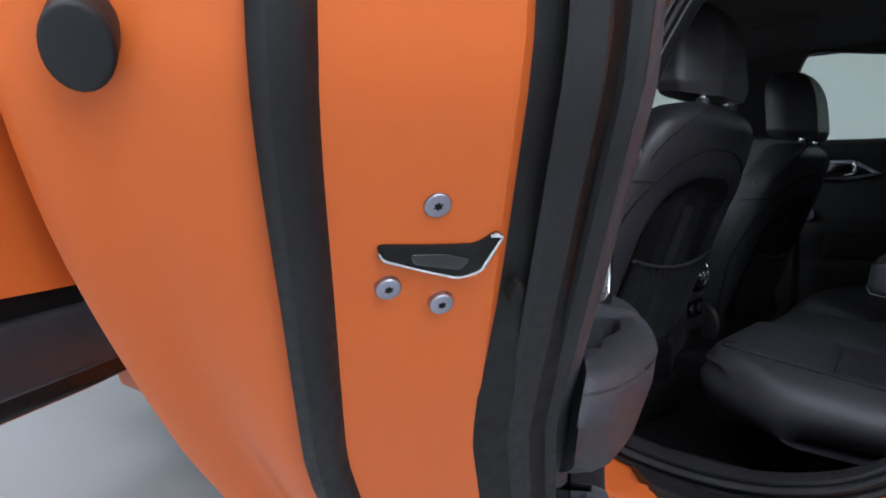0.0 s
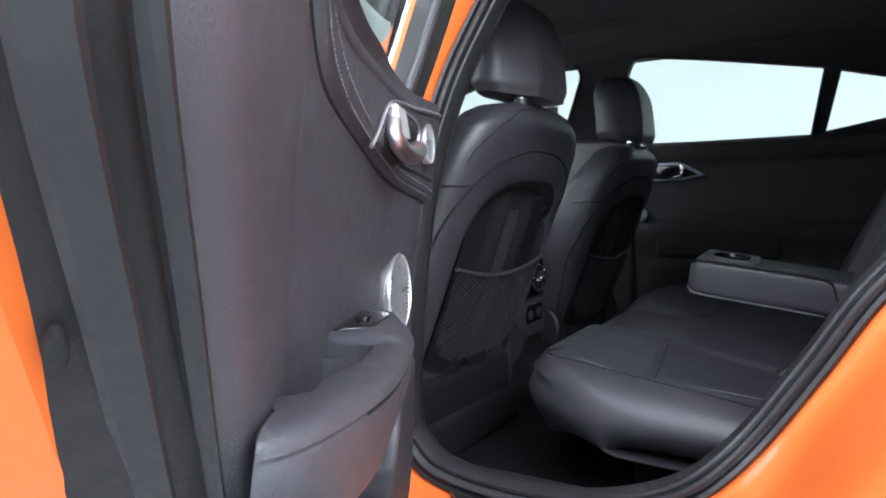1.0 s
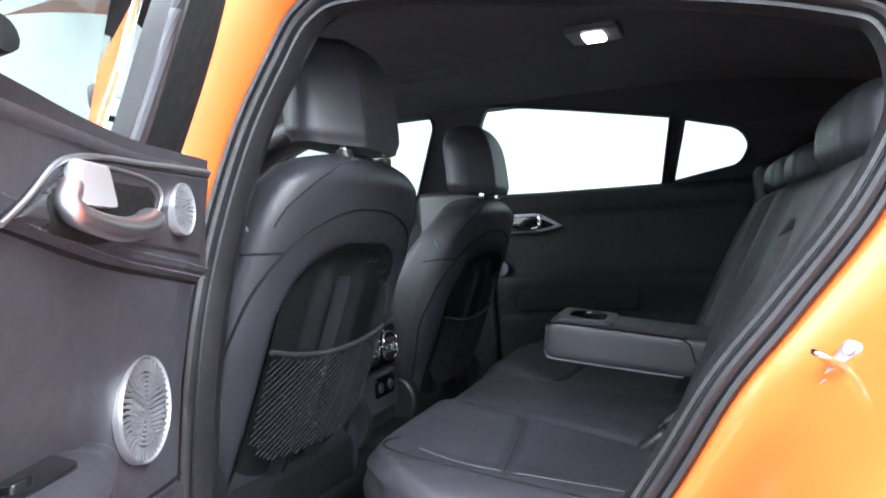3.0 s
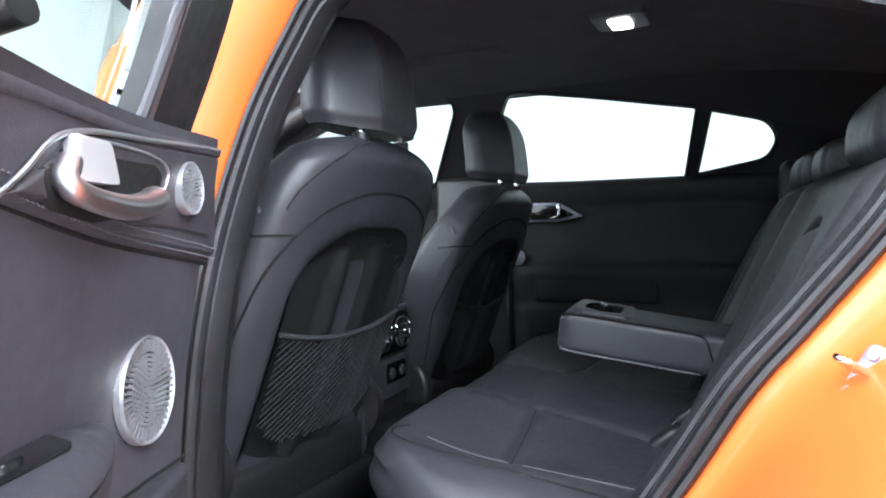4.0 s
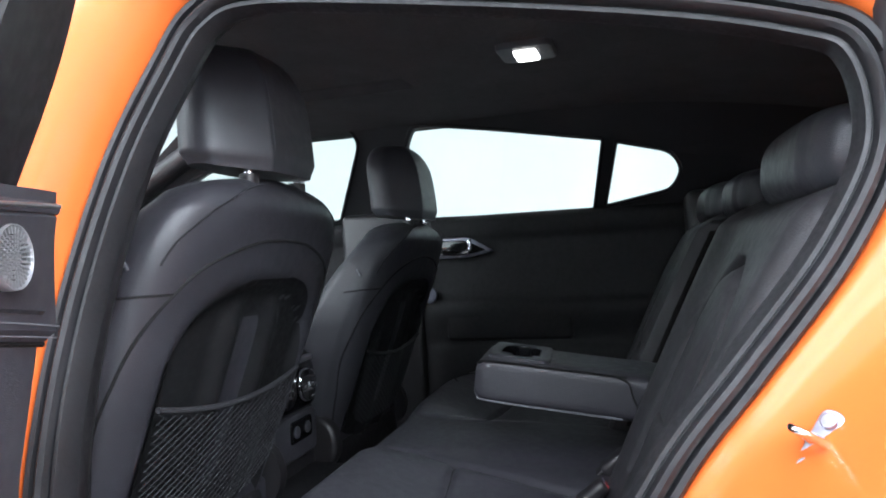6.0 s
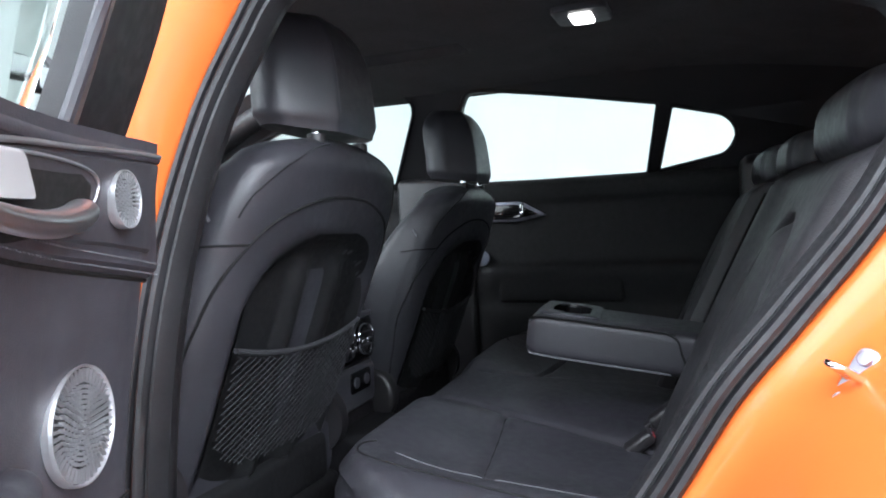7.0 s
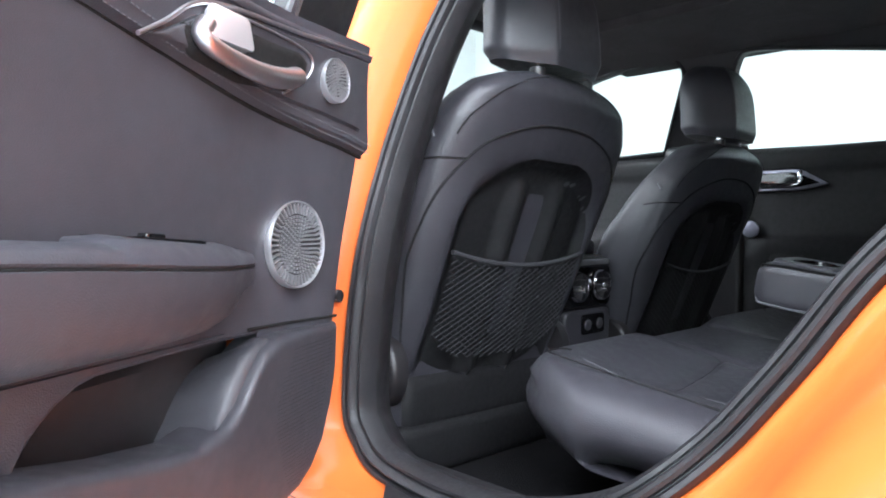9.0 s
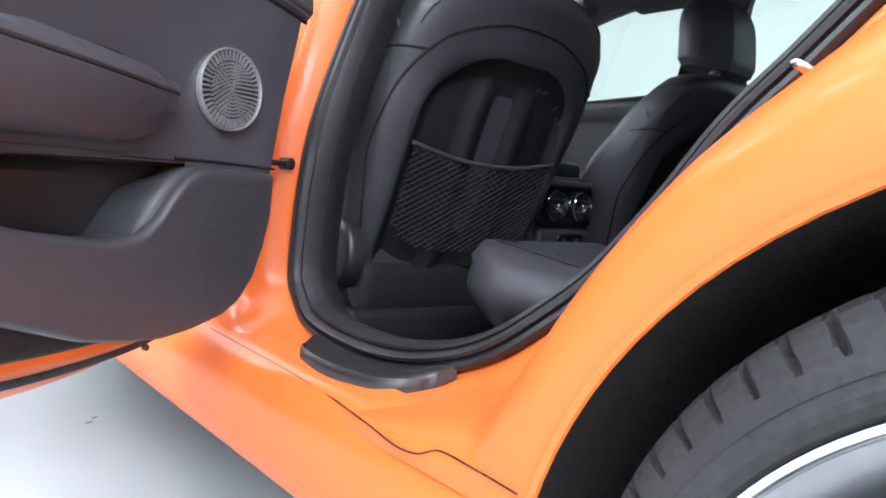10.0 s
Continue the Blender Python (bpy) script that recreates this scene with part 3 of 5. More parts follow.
part("centre_pillar", mesh("centre_pillar", *tube(spline([(-0.725, 0.165, 0.36), (-0.73, 0.165, 0.66), (-0.68, 0.16, 0.85), (-0.625, 0.13, 1.02), (-0.58, 0.085, 1.17)], 20), 0.045, 12)), BLACKPLASTIC, car)
mir = thing("rear_view_mirror", "black interior rear-view mirror hanging at the windscreen", "mirror", pose(-0.05, 0.90, 1.195, 0, 0, 12))
part("housing", mesh("housing", *block(0, 0, 0, 0.24, 0.035, 0.065, 0.016, 4)), BLACKPLASTIC, mir)
part("glass", mesh("glass", *block(0, -0.0185, 0, 0.22, 0.003, 0.05, 0.001, 1)), CHROME, mir)
part("stalk", mesh("stalk", *tube([(0, 0.01, 0.02), (0, 0.05, 0.07)], 0.01, 8)), BLACKPLASTIC, mir)

# dome lamp and a grab handle in the headliner
dome = thing("dome_lamp", "lit white reading lamp in a grey bezel on the headliner", "lamp", pose(0.0, -0.312, headliner_z(0, -0.312) - 0.001, 0, 0, 0))
part("bezel", mesh("bezel", *[(lambda vf: ([Vector((v[0], v[2], -v[1])) for v in vf[0]], vf[1]))(pad(rounded([(-0.055, -0.05), (0.055, -0.05), (0.055, 0.05), (-0.055, 0.05)], 0.02), -0.002, 0.010, 0.004))][0]), PLASTIC, dome)
part("lens", mesh("lens", *[(lambda vf: ([Vector((v[0], v[2], -v[1])) for v in vf[0]], vf[1]))(pad(rounded([(-0.030, -0.020), (0.030, -0.020), (0.030, 0.020), (-0.030, 0.020)], 0.007), 0.008, 0.016, 0.003))][0]), LENS, dome)
grab = thing("grab_handle", "grey coat hook by the roof rail above the front seat", "hook", pose(-0.50, 0.035, 1.125))
part("hook", mesh("hook", *tube(spline([(0, -0.02, 0.012), (0.004, -0.012, 0.0), (0.004, 0.012, -0.004), (0, 0.024, 0.006)], 14), 0.006, 8)), SATIN, grab)
# ---------------------------------------------------------------- open rear door
DOOR = pose(-0.952, -0.031, 0, 0, 0, 209)
OUTLINE = ccw([Vector((p.x, p.y)) for p in spline([
    (-0.078, 0.905, 0), (-0.098, 0.83, 0), (-0.103, 0.79, 0), (-0.095, 0.70, 0), (-0.084, 0.63, 0), (-0.072, 0.55, 0), (-0.050, 0.475, 0), (0.0, 0.438, 0), (0.09, 0.425, 0), (0.20, 0.423, 0), (0.30, 0.430, 0),
    (0.38, 0.458, 0), (0.45, 0.515, 0), (0.52, 0.59, 0), (0.59, 0.68, 0), (0.655, 0.775, 0), (0.705, 0.85, 0), (0.729, 0.905, 0)], 90)])


def lean_in(z, u=0.7):
    """How far the door curves towards the cabin with height, more so at the latch."""
    k = smoothstep(0.45, 0.60, u)
    h = z - 0.70
    field = 0.13 * h + 0.10 * h * h if h > 0 else 0.05 * h
    latch = 0.23 * (max(0.0, z - 0.68) + 0.25 * min(0.0, z - 0.68))
    return (1 - k) * field + k * latch


BOW = ((-0.20, 0.016), (-0.11, 0.014), (-0.06, 0.010), (0.0, 0.0), (0.05, -0.008), (0.10, -0.012), (0.20, -0.016), (0.30, -0.018), (0.40, -0.019), (0.47, -0.018), (0.7, -0.016))


def hollow(u, z):
    """The trim is hollowed between the hinge side and a raised rim along its rear end."""
    w = BOW[-1][1]
    for (a, wa), (b, wb) in zip(BOW, BOW[1:]):
        if a <= u <= b:
            w = wa + (wb - wa) * smoothstep(a, b, u) * 0.4 + (wb - wa) * 0.6 * (u - a) / (b - a)
            break
    end = trim_span(z)[1]
    k = smoothstep(end - 0.20, end - 0.022, u)
    return w * (1 - k) - 0.011 * k


def door_loft(rows, caps=(False, True)):
    """Rings of the door's outline; rows are (how far inside the outline, depth towards the cabin)."""
    return loft([[Vector((p.x, w, p.y)) for p in offset2d(OUTLINE, d)] for d, w in rows], cap0=caps[0], cap1=caps[1])


shell = door_loft([(0.030, 0.0125), (0.006, 0.013), (0.0015, 0.0115), (0.0, 0.008), (0.0, -0.045), (-0.002, -0.050), (-0.002, -0.068), (-0.006, -0.080), (-0.008, -0.098), (-0.007, -0.110),
                   (-0.010, -0.115), (-0.012, -0.125), (-0.009, -0.131), (0.006, -0.136), (0.06, -0.142), (0.12, -0.145)])
rear_door = part("rear_door", mesh("rear_door", *shell), PAINT, car, "open rear door with orange shell and charcoal trim", DOOR)

# rubber strip round the door's edge
strip = door_loft([(0.003, -0.048), (-0.003, -0.048), (-0.009, -0.051), (-0.0115, -0.057), (-0.009, -0.063), (-0.003, -0.066), (0.003, -0.066)], (False, False))
part("edge_seal", mesh("edge_seal", *strip), RUBBER, rear_door)

# trim panel: a hollowed field with rounded edges
TRIM = ccw([Vector((p.x, p.y)) for p in spline([
    (-0.076, 0.915, 0), (-0.086, 0.865, 0), (-0.105, 0.805, 0), (-0.108, 0.785, 0), (-0.099, 0.70, 0), (-0.088, 0.63, 0), (-0.076, 0.55, 0), (-0.054, 0.478, 0), (0.0, 0.445, 0), (0.09, 0.436, 0), (0.19, 0.453, 0), (0.28, 0.487, 0),
    (0.385, 0.538, 0), (0.485, 0.592, 0), (0.562, 0.674, 0), (0.624, 0.771, 0), (0.671, 0.846, 0), (0.696, 0.913, 0)], 90)])


def trim_span(z):
    """The trim's hinge-side and rear limits at a height."""
    z = max(0.438, min(0.9145, z))
    cut = []
    for a, b in zip(TRIM, TRIM[1:] + TRIM[:1]):
        if (a.y - z) * (b.y - z) <= 0 and a.y != b.y:
            cut.append(a.x + (b.x - a.x) * (z - a.y) / (b.y - a.y))
    return (min(cut), max(cut)) if len(cut) > 1 else (0.05, 0.12)


def field(z0, z1, face, depth, nz=64, nu=72):
    """The trim's face as a grid, falling away by depth at its border."""
    rows = []
    for i in range(nz + 1):
        z = z0 + (z1 - z0) * (i / nz if i > 6 else (i / nz) ** 1.0)
        u0, u1 = trim_span(z)
        row = []
        for k in range(nu + 1):
            t = k / nu
            t = t + 0.35 * (0.5 - abs(t - 0.5)) * (1 if t > 0.5 else -1) * 4 * t * (1 - t)
            u = u0 + (u1 - u0) * t
            d = min(u - u0, (u1 - u) * 0.4, (z - z0) * 1.0)
            w = face - depth * (1 - math.sqrt(max(0.0, 1 - (1 - min(1.0, d / 0.014)) ** 2)))
            row.append(Vector((u, w, z)))
        rows.append(row)
    verts, faces = loft(rows, closed=False)

    def pocket(f):
        c = sum((verts[i] for i in f), Vector()) / len(f)
        return c.z < 0.618 and c.x > 0.05
    return verts, [f for f in faces if not pocket(f)]


def inset(low, rear):
    """The door's outline moved in, by low along the bottom and by rear at the latch end."""
    return [p.lerp(q, smoothstep(0.36, 0.52, p.x) * smoothstep(0.835, 0.715, p.y)) for p, q in zip(offset2d(OUTLINE, low), offset2d(OUTLINE, rear))]


def open_strip(rows):
    """A strip along the door's outline, open at the belt."""
    return loft([[Vector((p.x, w, p.y)) for p in inset(a, b)[2:-2]] for a, b, w in rows], closed=False)


part("inner_edge", mesh("inner_edge", *open_strip(((0.028, 0.028, 0.0127), (0.05, 0.05, 0.0122), (0.08, 0.08, 0.011)))), PAINT, rear_door)
flange = open_strip(((0.012, 0.001, 0.010), (0.0125, 0.0015, 0.019), (0.017, 0.005, 0.025), (0.035, 0.013, 0.030), (0.050, 0.024, 0.0325), (0.075, 0.045, 0.0375)))
part("trim_flange", mesh("trim_flange", *flange), BLACK_SHADE_TRIM, rear_door)
for d, w, r in ((0.0045, 0.0225, 0.0030), (0.016, 0.029, 0.0022)):
    lip_line = [Vector((p.x, w, p.y)) for p in inset(d, d) if p.x > 0.42 and p.y > 0.5]
    part("trim_lip", mesh("trim_lip", *tube(lip_line, r, 8)), RUBBER, rear_door)
part("trim_panel", mesh("trim_panel", *field(0.437, 0.914, 0.044, 0.013)), VINYL, rear_door, "charcoal soft-touch door panel")


def line2(pts, n):
    return [(p.x, p.y) for p in spline([(a, b, 0) for a, b in pts], n)]


# upper pad between the stitched seam and the belt
SEAM = line2([(-0.108, 0.797), (-0.05, 0.805), (0.02, 0.815), (0.10, 0.827), (0.20, 0.845), (0.30, 0.863), (0.40, 0.883), (0.47, 0.901), (0.51, 0.912)], 48)
rows = []
for a, b in SEAM:
    row = []
    for k in range(13):
        f = k / 12
        z = b + (0.914 - b) * f
        row.append(Vector((max(a, trim_span(z)[0]), 0.046 + 0.008 * math.sqrt(max(0.0, 1 - (1 - min(1, (z - b) / 0.012)) ** 2)) if k else 0.043, z)))
    rows.append(row)
part("upper_pad", mesh("upper_pad", *loft(rows, closed=False)), VINYL, rear_door)
cap = []
for k in range(81):
    u = -0.079 + 0.715 * k / 80
    cap.append([Vector((u, w, z)) for w, z in ((0.0, 0.896), (0.052, 0.896), (0.0560, 0.8975), (0.0572, 0.900), (0.0562, 0.9035), (0.0525, 0.9075), (0.046, 0.912), (0.036, 0.9155), (0.020, 0.917), (0.0, 0.917))])
cap = loft(cap)
part("belt_cap", mesh("belt_cap", *cap), VINYL, rear_door)
for off in (0.0045, 0.0135):
    pts = [Vector((a, 0.0547 if off > 0.01 else 0.0536, b + off)) for a, b in line2(SEAM[::4] + SEAM[-1:], 300)]
    pieces = [tube(pts[i:i + 2], 0.0006, 5) for i in range(0, 278, 2)]
    part("stitching", mesh("stitching", *join(*pieces)), THREAD, rear_door)
part("seam_roll", mesh("seam_roll", *tube([Vector((a, 0.0435, b)) for a, b in SEAM], 0.0022, 6)), GROOVE, rear_door)

# handle field with its silver edge, cup, chrome pull, tweeter


def band_field(low, high, u0, u1, face, drop, nu=48, nz=14):
    """A raised field between two lines, its border let into the surface by drop."""
    rows = []
    for i in range(nu + 1):
        u = u0 + (u1 - u0) * i / nu
        lo, hi = along(low, u), along(high, u)
        row = []
        for k in range(nz + 1):
            z = lo + (hi - lo) * k / nz
            d = min(u - u0, u1 - u, z - lo, hi - z)
            row.append(Vector((u, face - drop * (1 - min(1.0, d / 0.004)), z)))
        rows.append(row)
    return loft(rows, closed=False)


hf = band_field(((-0.1145, 0.814), (0.0, 0.829), (0.1, 0.838), (0.2, 0.849), (0.2355, 0.851)), ((-0.1145, 0.902), (0.10, 0.896), (0.14, 0.893), (0.17, 0.887), (0.2355, 0.8525)), -0.080, 0.2355, 0.0575, 0.008)
part("handle_field", mesh("handle_field", *hf), PLASTIC, rear_door)
edge = line2([(0.243, 0.850), (0.218, 0.865), (0.192, 0.882), (0.160, 0.8905), (0.10, 0.8965), (0.0, 0.901), (-0.078, 0.903)], 60)
part("handle_bezel", mesh("handle_bezel", *tube([Vector((a, 0.0562, b)) for a, b in edge], 0.0019, 8)), SATIN, rear_door, "satin silver handle bezel")
rim = line2([(0.172, 0.886), (0.10, 0.889), (0.045, 0.886), (0.026, 0.877), (0.030, 0.862), (0.048, 0.849), (0.064, 0.841)], 40)
part("cup_edge", mesh("cup_edge", *tube([Vector((a, 0.0585, b)) for a, b in rim], 0.0011, 8)), SATIN, rear_door)
cup = band_field(((0.029, 0.872), (0.036, 0.858), (0.064, 0.843), (0.13, 0.838), (0.19, 0.846), (0.203, 0.864)), ((0.029, 0.875), (0.045, 0.884), (0.17, 0.884), (0.203, 0.867)), 0.029, 0.203, 0.0586, 0.003, 30, 8)
part("handle_cup", mesh("handle_cup", *cup), GROOVE, rear_door)
grip = spline([(0.180, 0.060, 0.872), (0.187, 0.063, 0.864), (0.182, 0.066, 0.857), (0.160, 0.068, 0.852), (0.128, 0.069, 0.8485), (0.098, 0.069, 0.8485), (0.070, 0.067, 0.8525), (0.057, 0.065, 0.858)], 44)
part("pull_handle", mesh("pull_handle", *tube(grip, lambda t: (0.0082 + 0.0030 * smoothstep(0.35, 0.85, t)) * math.sqrt(max(0.05, 1 - max(0.0, (t - 0.93) / 0.07) ** 2)), 16, flat=0.85)), SATIN, rear_door, "satin grey pull handle")
top = []
for w, h in ((0.052, 0.0), (0.058, 1.0), (0.0640, 1.0), (0.0655, 0.7), (0.0660, 0.3)):
    face = rounded([(0.127 + 0.004 * (1 - h), 0.862), (0.184 - 0.003 * (1 - h), 0.862), (0.177 - 0.004 * (1 - h), 0.8875 - 0.003 * (1 - h)), (0.129 + 0.003 * (1 - h), 0.8885 - 0.003 * (1 - h))], 0.005, 4)
    top.append([Vector((p.x, w - (0.30 * (p.y - 0.862) if w > 0.06 else 0.0) + (0.004 if w > 0.06 else 0.0), p.y)) for p in face])
part("handle_block", mesh("handle_block", *loft(top)), BRIGHT, rear_door, "bright chrome handle root")


def grille(cx, cz, r, spokes, rows, face):
    """A round metal grille: a rim, an outer ring of long ribs, and finer rings of short ones inside."""
    out = [annulus(cx, cz, r * 0.945, r, face - 0.006, face + 0.002, 48)]
    rings = [(r * 0.70, r * 0.93, spokes, 0.30)]
    for k in range(rows):
        r0, r1 = r * 0.68 * k / rows, r * 0.68 * (k + 0.60) / rows
        rings.append((r0 + 0.0006, r1 + 0.0006, max(6, int(spokes * 0.9 * (k + 0.8) / rows)), 0.36))
    for n, (r0, r1, m, h) in enumerate(rings):
        for s in range(m):
            a = 2 * math.pi * (s + 0.5 * (n % 2)) / m
            q = math.pi / m * h
            y = face + 0.0022 * (1 - (r0 / r) ** 2)
            v = [Vector((cx + p * math.cos(b), yy, cz + p * math.sin(b))) for yy in (face - 0.003, y) for p, b in ((r0, a - q), (r1, a - q), (r1, a + q), (r0, a + q))]
            out.append((v, [(4, 5, 6, 7), (0, 1, 5, 4), (1, 2, 6, 5), (2, 3, 7, 6), (3, 0, 4, 7)]))
    return join(*out)


def speaker(cx, cz, r, spokes, rows, face, turn):
    m = Matrix.Translation((cx, face + lean_in(cz, cx) + hollow(cx, cz), cz)) @ Matrix.Rotation(radians(turn), 4, "Z")
    g = part("speaker_grille", mesh("speaker_grille", *grille(0, 0, r, spokes, rows, 0.004), smooth=False), GRILLE, rear_door, "round silver speaker grille", m)
    return part("speaker_disc", mesh("speaker_disc", *disc(0, 0, r * 0.96, -0.012, 0.0015, 0.001, 40)), BLACKPLASTIC, rear_door, "", m)


speaker(0.001, 0.700, 0.045, 44, 8, 0.046, -9)
speaker(-0.013, 0.866, 0.0225, 30, 5, 0.0575, -9)

# armrest with its grab recess and window switch
ar = []
CREASE = 11
FRONT = ((0.074, 0.034), (0.077, 0.045), (0.084, 0.053), (0.10, 0.059), (0.12, 0.065), (0.15, 0.074), (0.20, 0.084), (0.28, 0.090), (0.38, 0.090), (0.45, 0.080), (0.50, 0.066), (0.525, 0.052), (0.535, 0.041))
FRONT = [(p.x, p.y) for p in spline([(a, b, 0) for a, b in FRONT], 160)]
for k in range(121):
    u = 0.074 + 0.461 * k / 120
    fw = along(FRONT, u)
    pod = 0.007 * smoothstep(0.095, 0.135, u) * smoothstep(0.288, 0.276, u)
    zt = 0.697 + 0.016 * smoothstep(0.09, 0.42, u)
    zb = along(((0.074, 0.684), (0.078, 0.679), (0.084, 0.667), (0.092, 0.654), (0.104, 0.643), (0.118, 0.636), (0.15, 0.631), (0.20, 0.630), (0.6, 0.630)), u) + 0.03 * smoothstep(0.46, 0.535, u)
    notch = smoothstep(0.275, 0.292, u) * smoothstep(0.475, 0.44, u)
    wi = 0.012 + 0.048 * notch - 0.014 * notch * smoothstep(0.34, 0.42, u)
    zi = zt - 0.074 * notch
    d = fw - 0.02
    bk = 0.008 + 0.030 * smoothstep(0.42, 0.50, u)
    sec = [(bk, zi), (max(bk, wi - 0.003 * notch), zi), (wi, zi + 0.004 * notch), (wi + 0.001, zt - 0.005 + pod), (wi + 0.004, zt - 0.001 + pod), (0.5 * (wi + fw), zt + 0.001 + pod), (fw - 0.012, zt - 0.001 + 0.75 * pod), (fw - 0.006, zt - 0.0025),
           (fw - 0.002, zt - 0.006), (fw, zt - 0.011), (fw - 0.002, zt - 0.0128), (fw - 0.0024, zt - 0.0142), (fw - 0.0008, zt - 0.016), (fw - 0.002, zt - 0.032), (0.02 + d * 0.84, min(zb + 0.020, 0.4 * zt + 0.6 * zb)), (0.02 + d * 0.70, zb + 0.008), (0.02 + d * 0.52, zb + 0.002),
           (max(bk, 0.02 + d * 0.3), zb), (bk, zb)]
    sec = [(max(w, bk), max(z, zb)) for w, z in sec]
    ar.append([Vector((u, w, z)) for w, z in sec])
part("armrest", mesh("armrest", *loft(ar)), VINYL, rear_door, "padded charcoal armrest")
part("armrest_seam", mesh("armrest_seam", *tube([ring[CREASE] + Vector((0, 0.0004, 0)) for ring in ar[2:-24]], 0.0011, 6)), GROOVE, rear_door)
sw = rounded([(0.135, 0.028), (0.268, 0.024), (0.258, 0.056), (0.165, 0.060)], 0.012)
part("switch_plate", mesh("switch_plate", *[(lambda vf: ([Vector((v[0], v[2], 0.7036 + 0.016 * smoothstep(0.09, 0.42, v[0]) + v[1])) for v in vf[0]], vf[1]))(pad(sw, -0.010, 0.0018, 0.001))][0]), GLOSSBLACK, rear_door)
sb = rounded([(0.200, 0.037), (0.222, 0.037), (0.222, 0.047), (0.200, 0.047)], 0.003)
part("window_switch", mesh("window_switch", *[(lambda vf: ([Vector((v[0], v[2], 0.7056 + 0.016 * smoothstep(0.09, 0.42, v[0]) + v[1])) for v in vf[0]], vf[1]))(pad(sb, -0.003, 0.0035, 0.0015))][0]), GLOSSBLACK, rear_door)

part("grab_recess", mesh("grab_recess", *join(block(0.376, 0.036, 0.655, 0.182, 0.044, 0.006, 0, 1), block(0.2890, 0.034, 0.682, 0.003, 0.036, 0.030, 0, 1))), VINYL, rear_door)

# lower bin with the bass speaker field
BIN_TOP = ((-0.0805, 0.611), (0.030, 0.6135), (0.052, 0.611), (0.072, 0.602), (0.090, 0.585), (0.107, 0.563), (0.128, 0.547), (0.165, 0.541), (0.24, 0.552), (0.34, 0.574), (0.43, 0.606))
BIN_LOW = ((-0.0805, 0.595), (-0.074, 0.555), (-0.064, 0.515), (-0.048, 0.480), (-0.025, 0.457), (0.0, 0.446), (0.05, 0.438), (0.09, 0.436), (0.14, 0.442), (0.19, 0.452), (0.268, 0.480), (0.36, 0.537), (0.43, 0.600))
rows = []
for i in range(101):
    t = i / 100
    u = -0.0805 + 0.5105 * t ** 1.35
    lo, hi = along(BIN_LOW, u), along(BIN_TOP, u)
    row = [Vector((u, 0.014, lo - 0.0005))]
    for k in range(29):
        f = 0.5 - 0.5 * math.cos(math.pi * k / 28)
        z = lo + (hi - lo) * f
        d = min((u + 0.0805) * 0.9, z - lo, hi - z, (0.43 - u) * 0.7)
        row.append(Vector((u, 0.062 - 0.012 * (1 - math.sqrt(max(0.0, 1 - (1 - min(1.0, d / 0.008)) ** 2))), z)))
    row.append(Vector((u, 0.014, hi + 0.0005)))
    rows.append(row)
part("door_bin", mesh("door_bin", *loft(rows, closed=False)), PLASTIC, rear_door, "moulded charcoal door bin")
RIM = line2([(0.052, 0.611), (0.072, 0.602), (0.090, 0.585), (0.107, 0.563), (0.128, 0.547), (0.165, 0.541), (0.24, 0.552), (0.34, 0.574), (0.40, 0.594), (0.43, 0.606)], 60)
wall_rows = []
for w, du, dz, fall in ((0.052, 0.0, -0.002, 0.0), (0.049, 0.005, 0.001, 0.004), (0.043, 0.010, 0.001, 0.016), (0.034, 0.015, -0.003, 0.034), (0.022, 0.021, -0.008, 0.056), (0.010, 0.027, -0.013, 0.075), (-0.006, 0.031, -0.018, 0.090)):
    wall_rows.append([Vector((a + du * smoothstep(0.22, 0.09, a), w, b + dz - fall * smoothstep(0.11, 0.19, a))) for a, b in RIM])
part("pocket_wall", mesh("pocket_wall", *loft(wall_rows, closed=False)), PLASTIC, rear_door)
back_rows = [[Vector((0.05 + 0.42 * k / 30, w + (hollow(0.05 + 0.42 * k / 30, 0.62) if z > 0.61 else 0.0), z)) for k in range(31)] for w, z in ((0.046, 0.6185), (0.041, 0.616), (0.020, 0.6145), (0.010, 0.611), (0.002, 0.600), (-0.002, 0.58), (-0.004, 0.53), (-0.006, 0.46))]
# black instead of charcoal: the shade deep in the pocket is put into the colour
part("pocket_back", mesh("pocket_back", *loft(back_rows, closed=False)), BLACKPLASTIC, rear_door)
cover_low = ((0.10, 0.6195), (0.185, 0.616), (0.244, 0.615), (0.262, 0.611), (0.280, 0.602), (0.295, 0.590), (0.306, 0.577), (0.315, 0.563), (0.325, 0.545), (0.46, 0.545))
rows = []
for k in range(61):
    u = 0.10 + 0.36 * k / 60
    low, bow = along(cover_low, u), hollow(u, 0.62)
    rows.append([Vector((u, w + bow, z)) for w, z in ((0.0445, 0.6225), (0.0468, 0.6215), (0.0472, 0.5 * (0.620 + low)), (0.0468, low + 0.003), (0.0450, low), (0.0415, low - 0.0015), (0.030, low - 0.0015))])
part("pocket_cover", mesh("pocket_cover", *loft(rows, closed=False)), VINYL, rear_door)
lit = line2([(-0.082, 0.617), (0.0, 0.620), (0.04, 0.6205), (0.066, 0.621)], 20)
part("ledge_line", mesh("ledge_line", *tube([Vector((a, 0.0445, b)) for a, b in lit], 0.0016, 6)), GROOVE, rear_door)
dots = []
